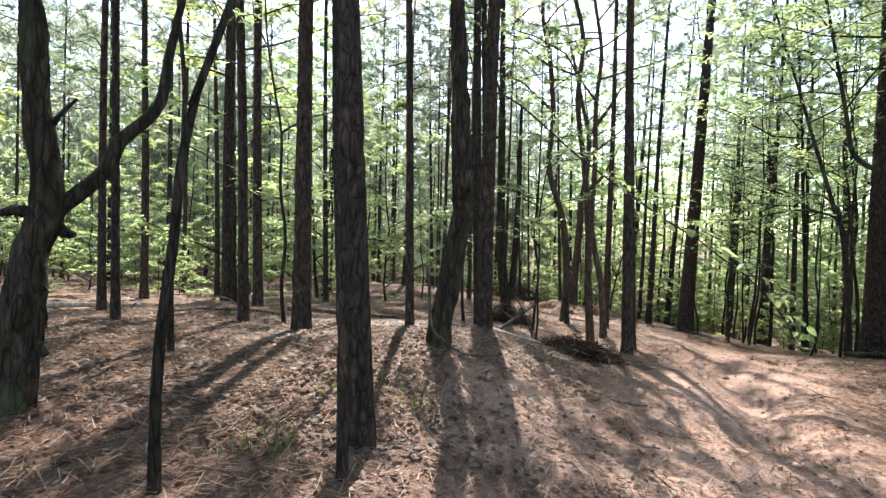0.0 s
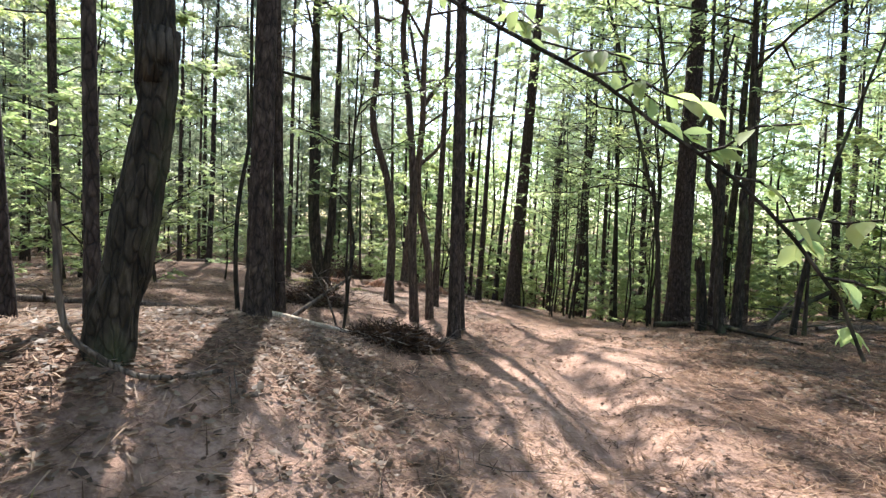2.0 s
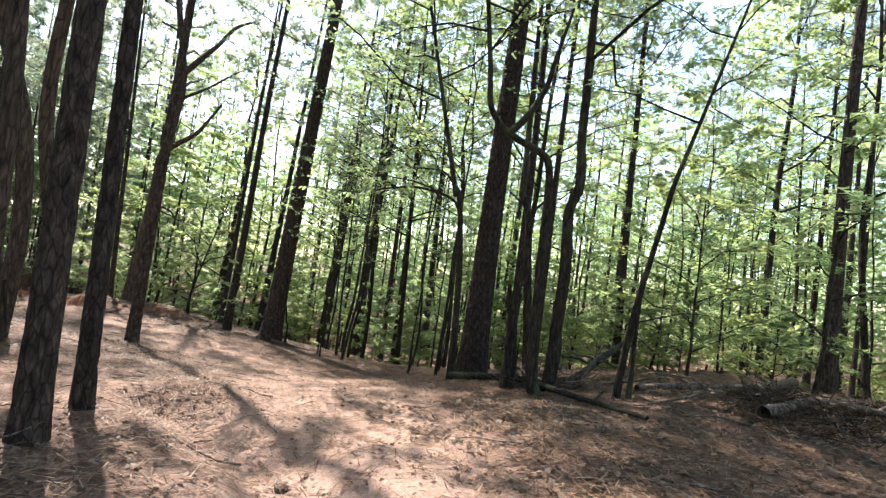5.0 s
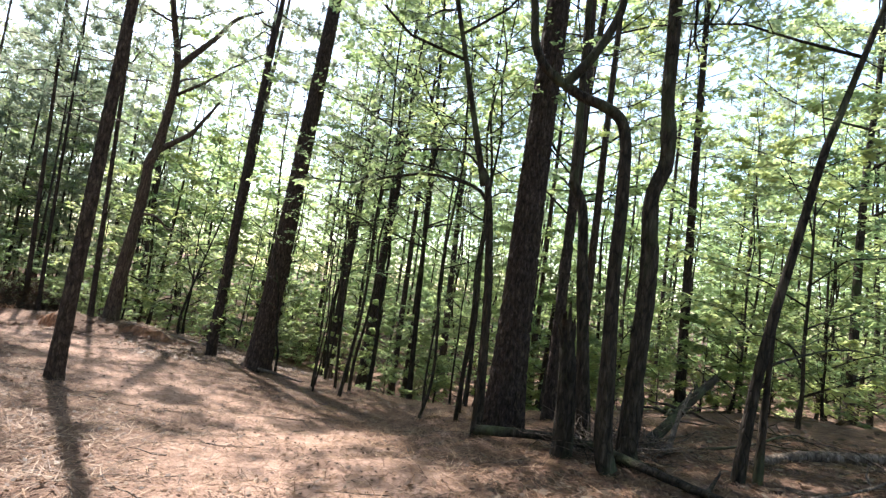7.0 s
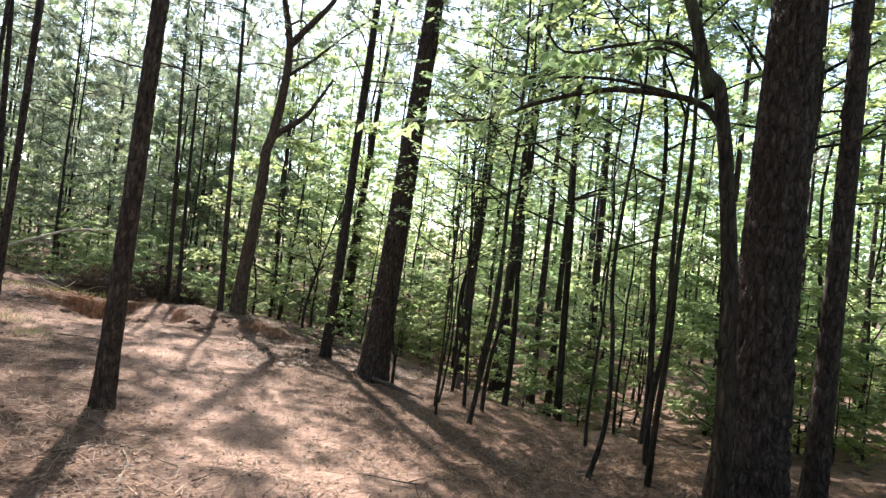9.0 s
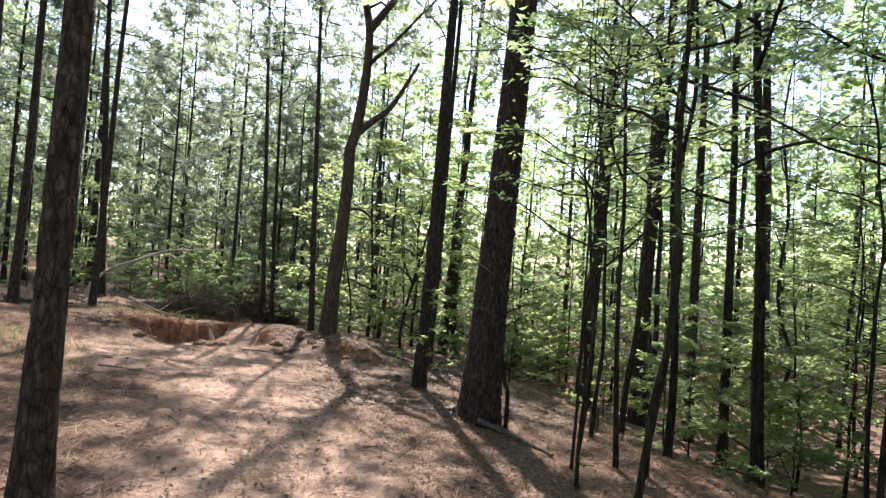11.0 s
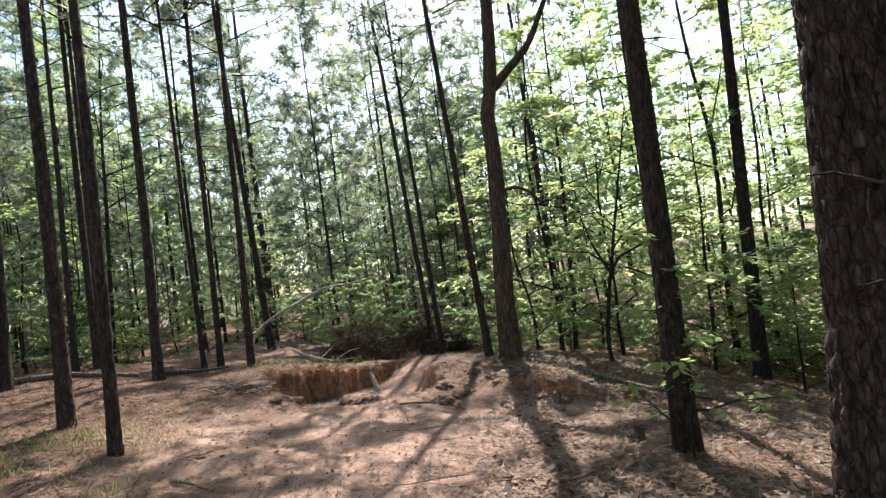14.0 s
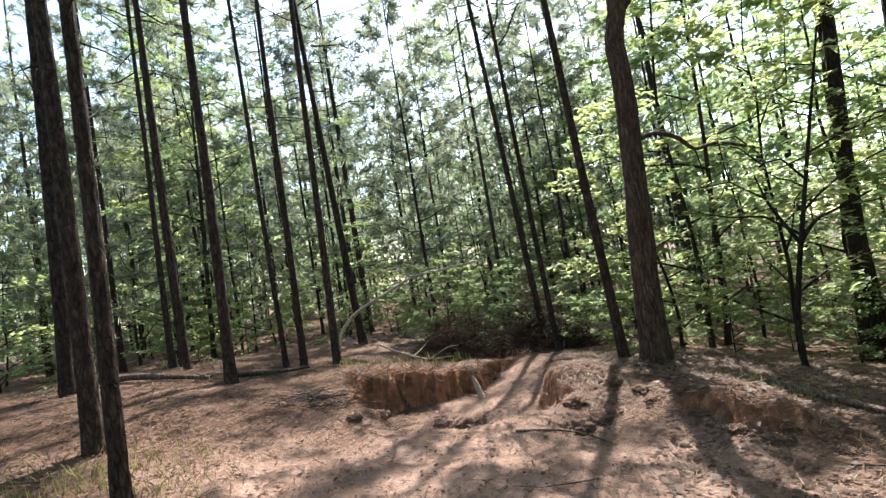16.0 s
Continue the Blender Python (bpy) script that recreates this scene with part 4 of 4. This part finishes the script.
def far_woods():
    """The wood further off: a thin ring all round, thick where the camera looks."""
    rng = np.random.default_rng(77)
    stems, at, piny = [], [], []
    for n in range(640):
        a = radians(-80 + 210 * rng.random()) if n < 520 else radians(130 + 150 * rng.random())
        d = 30 + 45 * rng.random() ** 0.8
        x, y = 4 + d * math.sin(a), 9 + d * math.cos(a)
        z, tall = z_at(x, y), 12 + 8 * rng.random()
        r = 0.05 + 0.09 * rng.random()
        lean = rng.normal(0, 0.02, 2) * tall
        if n % 5 < 3:
            stems.append(tube([(x, y, z - 0.3), (x + lean[0] * 0.5, y + lean[1] * 0.5, z + tall / 2), (x + lean[0], y + lean[1], z + tall)], [r, r * 0.7, r * 0.2], 5))
        pine_here = x < 9 and y > 20
        for k in range(15):
            c = np.array([x, y, z + tall * rng.random() ** 0.95]) + rng.normal(0, 1.4, 3) * (1, 1, 0.5)
            (piny if pine_here and k % 3 else at).append(c + rng.normal(0, 0.7, (34, 3)) * (1, 1, 0.5))
    at = np.vstack(at)
    turn = rng.random(len(at)) * 6.28
    along = np.stack([np.cos(turn), np.sin(turn), rng.normal(-0.1, 0.4, len(at))], 1)
    up = np.stack([rng.normal(0, 0.7, len(at)), rng.normal(0, 0.7, len(at)), np.ones(len(at))], 1)
    piny = np.vstack(piny)
    way = rng.normal(0, 1, piny.shape)
    blades = small_leaves(np.repeat(piny, 2, 0) + rng.normal(0, 0.2, (2 * len(piny), 3)), np.repeat(way, 2, 0) + rng.normal(0, 0.5, (2 * len(piny), 3)), rng.normal(0, 1, (2 * len(piny), 3)), 0.75, 0.1, rng)
    tagged(new("far_needles", mesh_of("far_needles", *blades, NEEDLE, False)), "distant grey-green pine needles of the wood", "woods", kind="stuff")
    tagged(new("far_trunks", mesh_of("far_trunks", *joined(stems), PINE_BARK)), "distant trunks of the wood behind the nearer trees", "woods", kind="stuff")
    tagged(new("far_foliage", mesh_of("far_foliage", *small_leaves(at, along, up, 0.5, 0.34, rng), LEAF, False)), "distant green foliage of the wood", "woods", kind="stuff")


far_woods()


# ---- what lies on the ground ----
def on_ground(x, y, lift=0.0):
    return np.stack([x, y, height(x, y) + lift], -1)


def litter(name, count, low, high, seed, long, wide, mat, label, spare, needle=False):
    """Leaves or needles strewn over a stretch of the plan; spare: the share left on the bare track."""
    rng = np.random.default_rng(seed)
    x = low[0] + (high[0] - low[0]) * rng.random(count)
    y = low[1] + (high[1] - low[1]) * rng.random(count)
    keep = (rng.random(count) > np.clip(bareness(x, y) * 1.5, 0, 1 - spare)) & (ripple(x, y, 0.7, seed) + rng.random(count) * 1.4 > 0.1)
    if long > 0.1 and not needle:
        keep &= (x < -4.5) | (x > 11) | (y < 0.3) | (y > 26)
    x, y = x[keep], y[keep]
    n = len(x)
    a = rng.random(n) * 2 * math.pi
    along = np.stack([np.cos(a), np.sin(a), rng.normal(0.12, 0.2, n)], 1)
    at = on_ground(x, y, 0.006 + 0.02 * rng.random(n))
    if needle:
        side = np.stack([-np.sin(a), np.cos(a), 0 * a], 1) * wide
        size = long * (0.6 + 0.8 * rng.random((n, 1)))
        tip = at + along * size * (1, 1, 0.3)
        tip[:, 2] = np.maximum(tip[:, 2], height(tip[:, 0], tip[:, 1]) + 0.006)
        v = np.stack([at - side, at + side, tip], 1).reshape(-1, 3)
        f = np.arange(3 * n).reshape(-1, 3)
    else:
        up = np.stack([rng.normal(0, 0.35, n), rng.normal(0, 0.35, n), np.ones(n)], 1)
        v, f = leaves(at, along, up, long, wide, rng)
    tagged(new(name, mesh_of(name, v, f, mat, False)), label, "leaf litter", kind="stuff")


litter("leaf_litter", 140000, (-4.5, 0.3), (11.0, 26.0), 21, 0.042, 0.3, LITTER, "brown dead leaves strewn over the forest floor", 0.3)
litter("leaf_litter", 30000, (-18.0, -3.0), (28.0, 40.0), 22, 0.16, 0.32, LITTER, "brown dead leaves further off under the trees", 0.2)
litter("leaf_litter", 14000, (5.6, 16.5), (10.5, 24.0), 25, 0.075, 0.32, LITTER, "dead leaves lying thick on the slope beside the oak", 0.5)
litter("leaf_litter", 14000, (5.2, 2.2), (11.0, 8.5), 26, 0.06, 0.32, LITTER, "dead leaves lying thick beside the track", 0.5)
litter("leaf_litter", 14000, (-4.0, 2.6), (1.5, 6.6), 27, 0.05, 0.32, LITTER, "dead leaves lying thick on the bank below the oak", 0.4)
litter("pine_straw", 300000, (-4.5, 0.3), (11.0, 26.0), 23, 0.16, 0.0045, STRAW, "fallen reddish pine needles over the ground", 0.42, True)


def stick(name, points, r, mat, label, category="fallen branch", end=0.4, forks=0, seed=1, sides=10):
    """A branch or log lying along a line of places over the ground (x, y, height above it)."""
    rng = np.random.default_rng(seed)
    p = np.array([(x, y, z_at(x, y) + up) for x, y, up in points])
    base = new(name)
    base.location = p[0]
    tagged(base, label, category)
    line = curve_points(p - p[0], 0.06)
    line = line + np.cumsum(rng.normal(0, 0.002, line.shape), axis=0)
    radii = np.linspace(r, r * end, len(line))
    part("stem", mesh_of("stem", *tube(line, radii, sides, ridges(5, 0.3, 0.10, seed)), mat), base)
    for n in range(forks):
        s = line[int(len(line) * (0.3 + 0.6 * rng.random()))]
        twig = limb_line(rng, s, rng.random() * 6.28, 0.3 + 0.6 * rng.random(), 0.5 * rng.random(), 0.1, 3)
        part("side_branch", mesh_of("side_branch", *tube(twig, np.linspace(r * 0.4, 0.004, len(twig)), 5), mat), base)
    return base


stick("fallen_log", [(8.0, 9.95, 0.12), (8.3, 8.9, 0.1), (7.9, 7.6, 0.06), (7.55, 6.6, 0.05)], 0.055, HARD_BARK, "long dark fallen pole along the edge of the track", "log", forks=3, seed=2)
stick("dead_tree", [(9.0, 8.55, 0.03), (9.6, 8.6, 0.17), (10.3, 8.64, 0.4), (11.1, 8.7, 0.62)], 0.06, HARD_BARK, "dark dead stem propped slantwise beside a leaning tree", "dead tree", 0.75, forks=7, seed=3)
stick("dead_branch", [(8.85, 8.2, 0.0), (9.15, 8.3, 0.2), (9.5, 8.4, 0.42), (9.8, 8.45, 0.6)], 0.03, DEAD_WOOD, "thin grey dead branch sticking up beside a dead stem", forks=4, seed=4)
stick("dead_branch", [(8.56, 7.32, 0.95), (9.0, 7.22, 0.98), (9.5, 7.05, 1.02), (10.1, 6.85, 1.0)], 0.012, HARD_BARK, "bare dead branch caught in a leaning tree", forks=3, seed=44)
stick("dead_branch", [(9.3, 8.1, 0.02), (9.6, 7.8, 0.1), (10.1, 7.6, 0.16), (10.6, 7.55, 0.1)], 0.016, HARD_BARK, "bare dead branch lying in the litter", forks=5, seed=45)
stick("dead_branch", [(8.4, 7.0, 0.02), (8.8, 6.7, 0.07), (9.3, 6.6, 0.05)], 0.014, DEAD_WOOD, "bare dead branch lying in the litter", forks=5, seed=46)
stick("fallen_log", [(9.1, 7.5, 0.04), (9.8, 7.32, 0.06), (10.4, 6.8, 0.06), (11.1, 6.52, 0.1), (12.2, 6.5, 0.12)], 0.045, DEAD_WOOD, "brown fallen log in the litter, thicker towards its root end", "log", 1.6, forks=2, seed=5)
stick("fallen_log", [(8.6, 5.9, 0.08), (9.6, 5.6, 0.1), (10.8, 5.0, 0.1)], 0.07, DEAD_WOOD, "dark fallen log beside a brush pile", "log", forks=3, seed=6)
stick("fallen_log", [(0.4, 7.55, 0.07), (0.7, 7.38, 0.07), (1.1, 7.12, 0.06), (1.62, 6.85, 0.05)], 0.036, PALE_WOOD, "grey fallen limb on the bank", "log", forks=2, seed=7)
stick("dead_branch", [(0.74, 7.45, 0.0), (1.0, 7.52, 0.24), (1.25, 7.6, 0.46), (1.5, 7.68, 0.68)], 0.03, DEAD_WOOD, "dead branch leaning up out of a brush pile", forks=2, seed=8)
stick("dead_branch", [(1.25, 7.0, 0.1), (1.15, 7.0, 0.35), (0.95, 7.05, 0.7)], 0.012, DEAD_WOOD, "dead branch leaning up out of a brush pile", forks=3, seed=9)
stick("fallen_log", [(-3.45, 6.93, 0.05), (-2.63, 6.7, 0.06), (-1.9, 6.6, 0.05)], 0.03, DEAD_WOOD, "thin fallen stem lying among the pines", "log", forks=2, seed=10)
stick("fallen_log", [(-6.7, 7.4, 0.07), (-5.4, 7.2, 0.07), (-4.6, 7.6, 0.06)], 0.06, PALE_WOOD, "sunlit pale fallen log among the pines", "log", forks=1, seed=11)
stick("fallen_log", [(-2.4, 7.6, 0.07), (-1.2, 7.9, 0.06), (0.0, 8.2, 0.05)], 0.045, DEAD_WOOD, "fallen stem lying behind the pines", "log", forks=2, seed=12)
stick("fallen_log", [(-2.6, 21.0, 0.07), (-1.4, 21.1, 0.08), (-0.4, 21.45, 0.06)], 0.07, DEAD_WOOD, "dark log laid along the edge of the clearing", "log", seed=13)
stick("fallen_log", [(-0.5, 22.0, 0.06), (0.0, 22.5, 0.06), (0.3, 23.0, 0.05)], 0.05, DEAD_WOOD, "log laid along the edge of the clearing", "log", seed=14)
stick("fallen_log", [(6.7, 21.9, 0.05), (7.15, 21.75, 0.06), (7.7, 20.9, 0.05), (8.4, 20.3, 0.05)], 0.05, DEAD_WOOD, "fallen log on the slope beside the oak", "log", forks=2, seed=15)
stick("fallen_log", [(7.6, 16.55, 0.04), (7.95, 15.8, 0.06), (8.3, 15.1, 0.04)], 0.045, DEAD_WOOD, "fallen log at the foot of the large pine", "log", seed=16)
stick("fallen_stick", [(3.1, 17.4, 0.02), (3.4, 17.25, 0.03), (3.7, 17.08, 0.02)], 0.016, DEAD_WOOD, "stick lying on the bare dirt", "stick", seed=17)
stick("fallen_stick", [(4.4, 20.2, 0.02), (4.9, 20.3, 0.03), (5.3, 20.1, 0.02)], 0.014, DEAD_WOOD, "stick lying on the bare dirt", "stick", seed=18)
stick("hanging_vine", [(-0.14, 3.85, 0.72), (-0.12, 3.85, 0.56), (-0.12, 3.85, 0.4), (-0.1, 3.85, 0.28), (-0.05, 3.85, 0.21), (0.02, 3.85, 0.18), (0.15, 3.85, 0.13), (0.32, 3.85, 0.17), (0.46, 3.85, 0.25)], 0.014, DEAD_WOOD, "pale vine hanging down to the bank", "vine", 0.7, seed=19)
stick("arching_sapling", [(-0.42, 25.22, 0.1), (-0.3, 25.29, 0.55), (0.03, 25.48, 0.95), (0.63, 25.83, 1.35), (1.23, 26.19, 1.75), (1.95, 26.61, 1.95), (2.68, 27.05, 2.15)], 0.044, PALE_WOOD, "pale sapling bent over in a long arch", "sapling", 0.5, forks=3, seed=20)
stick("broken_stub", [(2.7, 10.98, 0.0), (2.68, 10.98, 0.3), (2.64, 10.99, 0.6)], 0.06, HARD_BARK, "short broken mossy stub beside the path", "stub", 0.8, seed=21)
for px, py, up, r, seed in ((9.98, 17.2, 0.36, 0.085, 34), (7.1, 18.56, 0.11, 0.055, 37)):
    stick("tree_stump", [(px, py, -0.05), (px + 0.01, py, up * 0.5), (px + 0.02, py, up)], r, DEAD_WOOD, "short weathered stump standing in the dirt", "stump", 0.85, seed=seed)
stick("snapped_sapling", [(8.1, 15.97, -0.02), (8.1, 15.97, 0.5), (8.06, 15.97, 0.56), (8.03, 15.97, 0.73), (7.99, 15.97, 0.98), (7.96, 15.97, 1.3), (7.91, 15.97, 1.73), (7.83, 15.97, 2.0), (7.75, 15.97, 2.24), (7.74, 15.97, 2.48)], 0.03, HARD_BARK, "crooked thin sapling leaning along the large pine", "sapling", 0.3, forks=4, seed=36)


def brush_pile(x, y, wide, tall, count, seed, label, mat=DEAD_WOOD, needles=0):
    rng = np.random.default_rng(seed)
    base = tagged(new("brush_pile"), label, "brush pile")
    base.location = (x, y, z_at(x, y))
    pieces = []
    for n in range(count):
        a, d = rng.random() * 6.28, wide * math.sqrt(rng.random())
        foot = np.array([d * math.cos(a), d * 0.7 * math.sin(a), 0.0])
        foot[2] = z_at(x + foot[0], y + foot[1]) - base.location.z + tall * rng.random() * (1 - d / wide) * 0.7
        line = limb_line(rng, foot, rng.random() * 6.28, 0.25 + 0.8 * wide * rng.random(), (0.1 + 1.1 * rng.random() ** 2) * tall / wide, 0.3 * rng.random(), 4)
        pieces.append(tube(line, np.linspace(0.004 + 0.009 * rng.random() ** 2, 0.002, len(line)), 4))
    tagged(part("brushwood", mesh_of("brushwood", *joined(pieces), mat), base), kind="stuff")
    if needles:
        a, d = rng.random(needles) * 6.28, wide * np.sqrt(rng.random(needles))
        px, py = d * np.cos(a), 0.7 * d * np.sin(a)
        at = np.stack([px, py, height(x + px, y + py) - base.location.z + tall * rng.random(needles) * np.maximum(0.1, 1 - (d / wide) ** 2)], 1)
        way = rng.normal(0, 1, (needles, 3)) * (1, 1, 0.5)
        tagged(part("dead_needles", mesh_of("dead_needles", *small_leaves(at, way, rng.normal(0, 1, (needles, 3)), 0.15, 0.035, rng), SHADED_DEAD_NEEDLE, False), base, "brown dead pine needles"), kind="stuff")


brush_pile(1.9, 6.95, 0.55, 0.24, 110, 41, "dark pile of dead brush beside the track", needles=4000)
brush_pile(1.2, 9.6, 0.5, 0.4, 250, 42, "dead brush heaped between the trees", needles=2500)
brush_pile(9.4, 5.7, 1.2, 0.2, 110, 43, "low broad heap of dead brush and fallen twigs", needles=2500)
brush_pile(10.9, 5.0, 1.0, 0.2, 90, 44, "low broad heap of dead brush and fallen twigs", needles=2000)
brush_pile(8.6, 8.6, 0.6, 0.35, 260, 45, "tangle of dead twigs round the tree feet")
brush_pile(1.7, 20.9, 0.5, 0.2, 120, 46, "dry stalks and dead twigs at the edge of the cut")
# Dense shrubs in shade: the shade is put into dark bark and needles.
brush_pile(2.4, 25.7, 1.2, 1.0, 420, 48, "tangle of brush behind the cut bank, coloured dark to stand for shaded shrubs", HARD_BARK, 11000)
brush_pile(3.8, 26.4, 1.2, 1.15, 420, 49, "tangle of brush behind the cut bank, coloured dark to stand for shaded shrubs", HARD_BARK, 12000)


def twigs_about():
    rng = np.random.default_rng(51)
    pieces = []
    for n in range(1500):
        x, y = -4 + 14.5 * rng.random(), 0.5 + 25 * rng.random()
        if bareness(x, y) > 0.5 and rng.random() < 0.75:
            continue
        line = limb_line(rng, np.array([x, y, 0.0]), rng.random() * 6.28, 0.12 + 0.6 * rng.random() ** 2, 0.0, 0.0, 3)
        line[:, 2] = height(line[:, 0], line[:, 1]) + 0.012 + 0.02 * rng.random(len(line))
        pieces.append(tube(line, np.linspace(0.003 + 0.006 * rng.random() ** 2, 0.002, len(line)), 4))
    tagged(new("fallen_twigs", mesh_of("fallen_twigs", *joined(pieces), DEAD_WOOD)), "small dead twigs strewn over the forest floor", "twigs", kind="stuff")


twigs_about()


def grass_tuft(x, y, count, spread, tall, seed, label="tuft of pale green grass in the litter"):
    rng = np.random.default_rng(seed)
    px, py = x + rng.normal(0, spread, count), y + rng.normal(0, spread, count)
    at = on_ground(px, py)
    d = np.stack([rng.normal(0, 0.45, count), rng.normal(0, 0.45, count), np.ones(count)], 1)
    v, f = leaves(at - (x, y, z_at(x, y)), d, rng.normal(0, 1, (count, 3)), tall, 0.022, rng)
    tuft = new("grass_tuft", mesh_of("grass_tuft", v, f, GRASS, False))
    tuft.location = (x, y, z_at(x, y))
    tagged(tuft, label, "grass", "grass tufts", "stuff")


for n, (px, py, count, spread, tall) in enumerate(((-0.95, 2.57, 34, 0.11, 0.13), (-0.23, 3.25, 26, 0.08, 0.1), (-0.6, 3.3, 70, 0.15, 0.1), (1.1, 18.1, 160, 0.3, 0.12), (1.45, 18.35, 140, 0.25, 0.1), (1.55, 18.9, 120, 0.25, 0.1),
                                                   (2.9, 16.95, 90, 0.15, 0.1), (2.2, 18.3, 120, 0.25, 0.1), (1.5, 17.3, 200, 0.5, 0.12), (1.3, 16.0, 180, 0.5, 0.12), (1.3, 24.0, 70, 0.45, 0.17), (2.2, 24.6, 60, 0.4, 0.2), (0.6, 23.9, 50, 0.35, 0.14),
                                                   (7.0, 21.6, 130, 0.35, 0.12), (10.6, 17.9, 120, 0.3, 0.12))):
    grass_tuft(px, py, count, spread, tall, 60 + n)


def clod(x, y, size, seed, label="lump of earth and roots broken from the bank"):
    rng = np.random.default_rng(seed)
    bm = bmesh.new()
    bmesh.ops.create_icosphere(bm, subdivisions=4, radius=1.0)
    shift = Vector(rng.normal(0, 5, 3))
    for v in bm.verts:
        bump = 0.4 * noise.noise(v.co * 1.8 + shift) + 0.3 * noise.noise(v.co * 4.5 + shift) + 0.2 * noise.noise(v.co * 11.0 + shift)
        v.co *= (1 + bump) * size
        v.co.z *= 0.62
    me = bpy.data.meshes.new("clod")
    bm.to_mesh(me)
    bm.free()
    me.materials.append(CLOD)
    me.polygons.foreach_set("use_smooth", [True] * len(me.polygons))
    hairs = []
    for n in range(70):
        d = rng.normal(0, 1, 3) * (1, 1, 0.6) + (0, 0, 0.35)
        d /= np.linalg.norm(d)
        hairs.append(tube(limb_line(rng, d * size * (0.7, 0.7, 0.4), rng.random() * 6.28, size * (0.5 + 0.8 * rng.random()), 0.4 * rng.random(), 0.9 * rng.random(), 3), [0.004, 0.003, 0.002, 0.0015], 4))
    lump = new("clay_clod", me)
    tagged(part("root_hairs", mesh_of("root_hairs", *joined(hairs), DEAD_WOOD), lump), kind="stuff")
    lump.location = (x, y, z_at(x, y) + size * 0.05)
    lump.rotation_euler = (0, 0, rng.random() * 6)
    tagged(lump, label, "clod", "clods below the bank")


for n, (px, py, size) in enumerate(((2.3, 21.25, 0.2), (2.5, 21.1, 0.16), (2.12, 21.4, 0.15), (2.5, 20.5, 0.13), (3.62, 20.55, 0.24), (3.83, 20.5, 0.2), (3.95, 20.65, 0.14), (4.62, 21.5, 0.16), (4.9, 21.2, 0.18), (4.95, 20.5, 0.22), (5.15, 20.7, 0.16), (5.7, 21.2, 0.1), (5.3, 20.9, 0.12), (6.0, 21.0, 0.12), (6.3, 20.3, 0.12), (6.55, 20.12, 0.14), (6.95, 19.9, 0.11), (6.1, 20.65, 0.1),
                                    (5.3, 21.8, 0.18), (5.6, 21.5, 0.14), (7.0, 18.9, 0.08), (3.0, 17.95, 0.06), (3.95, 6.95, 0.06))):
    clod(px, py, size * 0.7, 80 + n)


def hanging_roots(line, count, long, seed, label):
    """Dry grass and fine roots hanging over the edge of a cut, along its line."""
    rng = np.random.default_rng(seed)
    line = np.array(line, float)
    u = rng.random(count)
    x, y = (np.interp(u, np.linspace(0, 1, len(line)), line[:, k]) + rng.normal(0, 0.07, count) for k in (0, 1))
    a = rng.random(count) * 6.28
    d = np.stack([np.cos(a), np.sin(a), rng.normal(-0.2, 0.7, count)], 1)
    v, f = leaves(on_ground(x, y, 0.02), d, rng.normal(0, 1, (count, 3)), long, 0.03, rng)
    tagged(new("hanging_roots", mesh_of("hanging_roots", v, f, STRAW, False)), label, "roots", kind="stuff")


hanging_roots(PIT[2:9], 1300, 0.2, 91, "dry grass and fine roots hanging over the clay edge")
hanging_roots(((5.9, 20.9), (6.35, 20.5), (6.7, 20.35), (7.2, 20.1), (7.2, 20.0)), 260, 0.14, 92, "dry grass hanging over the small cut bank")
stick("bare_root", [(3.22, 23.25, 0.0), (3.18, 23.27, 0.17), (3.1, 23.3, 0.36)], 0.055, PALE_WOOD, "pale bare root standing at the end of the clay wall", "root", 0.45, seed=93)
stick("fallen_branch", [(0.9, 24.6, 0.35), (1.3, 24.7, 0.18), (1.8, 24.8, 0.1), (2.3, 24.9, 0.12)], 0.022, PALE_WOOD, "pale bent branch lying on top of the bank", seed=94, forks=2)


def snag(x, y, r, tall, seed):
    """A dead trunk, broken off, with a splintered top."""
    rng = np.random.default_rng(seed)
    base = rooted("dead_snag", x, y, "dead standing trunk, broken off with a splintered top", "dead tree")
    line = curve_points([(0.0, 0, -0.2), (0.0, 0, 0.3), (-0.02, 0.02, 0.8), (-0.05, 0.06, tall)], 0.05)
    part("trunk", mesh_of("trunk", *tube(line, np.linspace(r * 1.25, r * 0.8, len(line)), 26, ridges(12, 0.6, 0.12, seed)), HARD_BARK), base)
    for n in range(11):
        a, d = n * 2.4, r * 0.8 * math.sqrt((n + 0.5) / 11)
        foot = np.array([d * math.cos(a) - 0.05, d * math.sin(a) + 0.06, tall - 0.12])
        tip = foot + (0.01 * rng.normal(), 0.01 * rng.normal(), 0.16 + 0.22 * rng.random() * (1 if math.cos(a) < 0 else 0.4))
        part("splinter", mesh_of("splinter", *tube([foot, (foot + tip) / 2, tip], [0.03, 0.025, 0.006], 6), HARD_BARK), base)


snag(7.97, 8.77, 0.085, 1.2, 95)
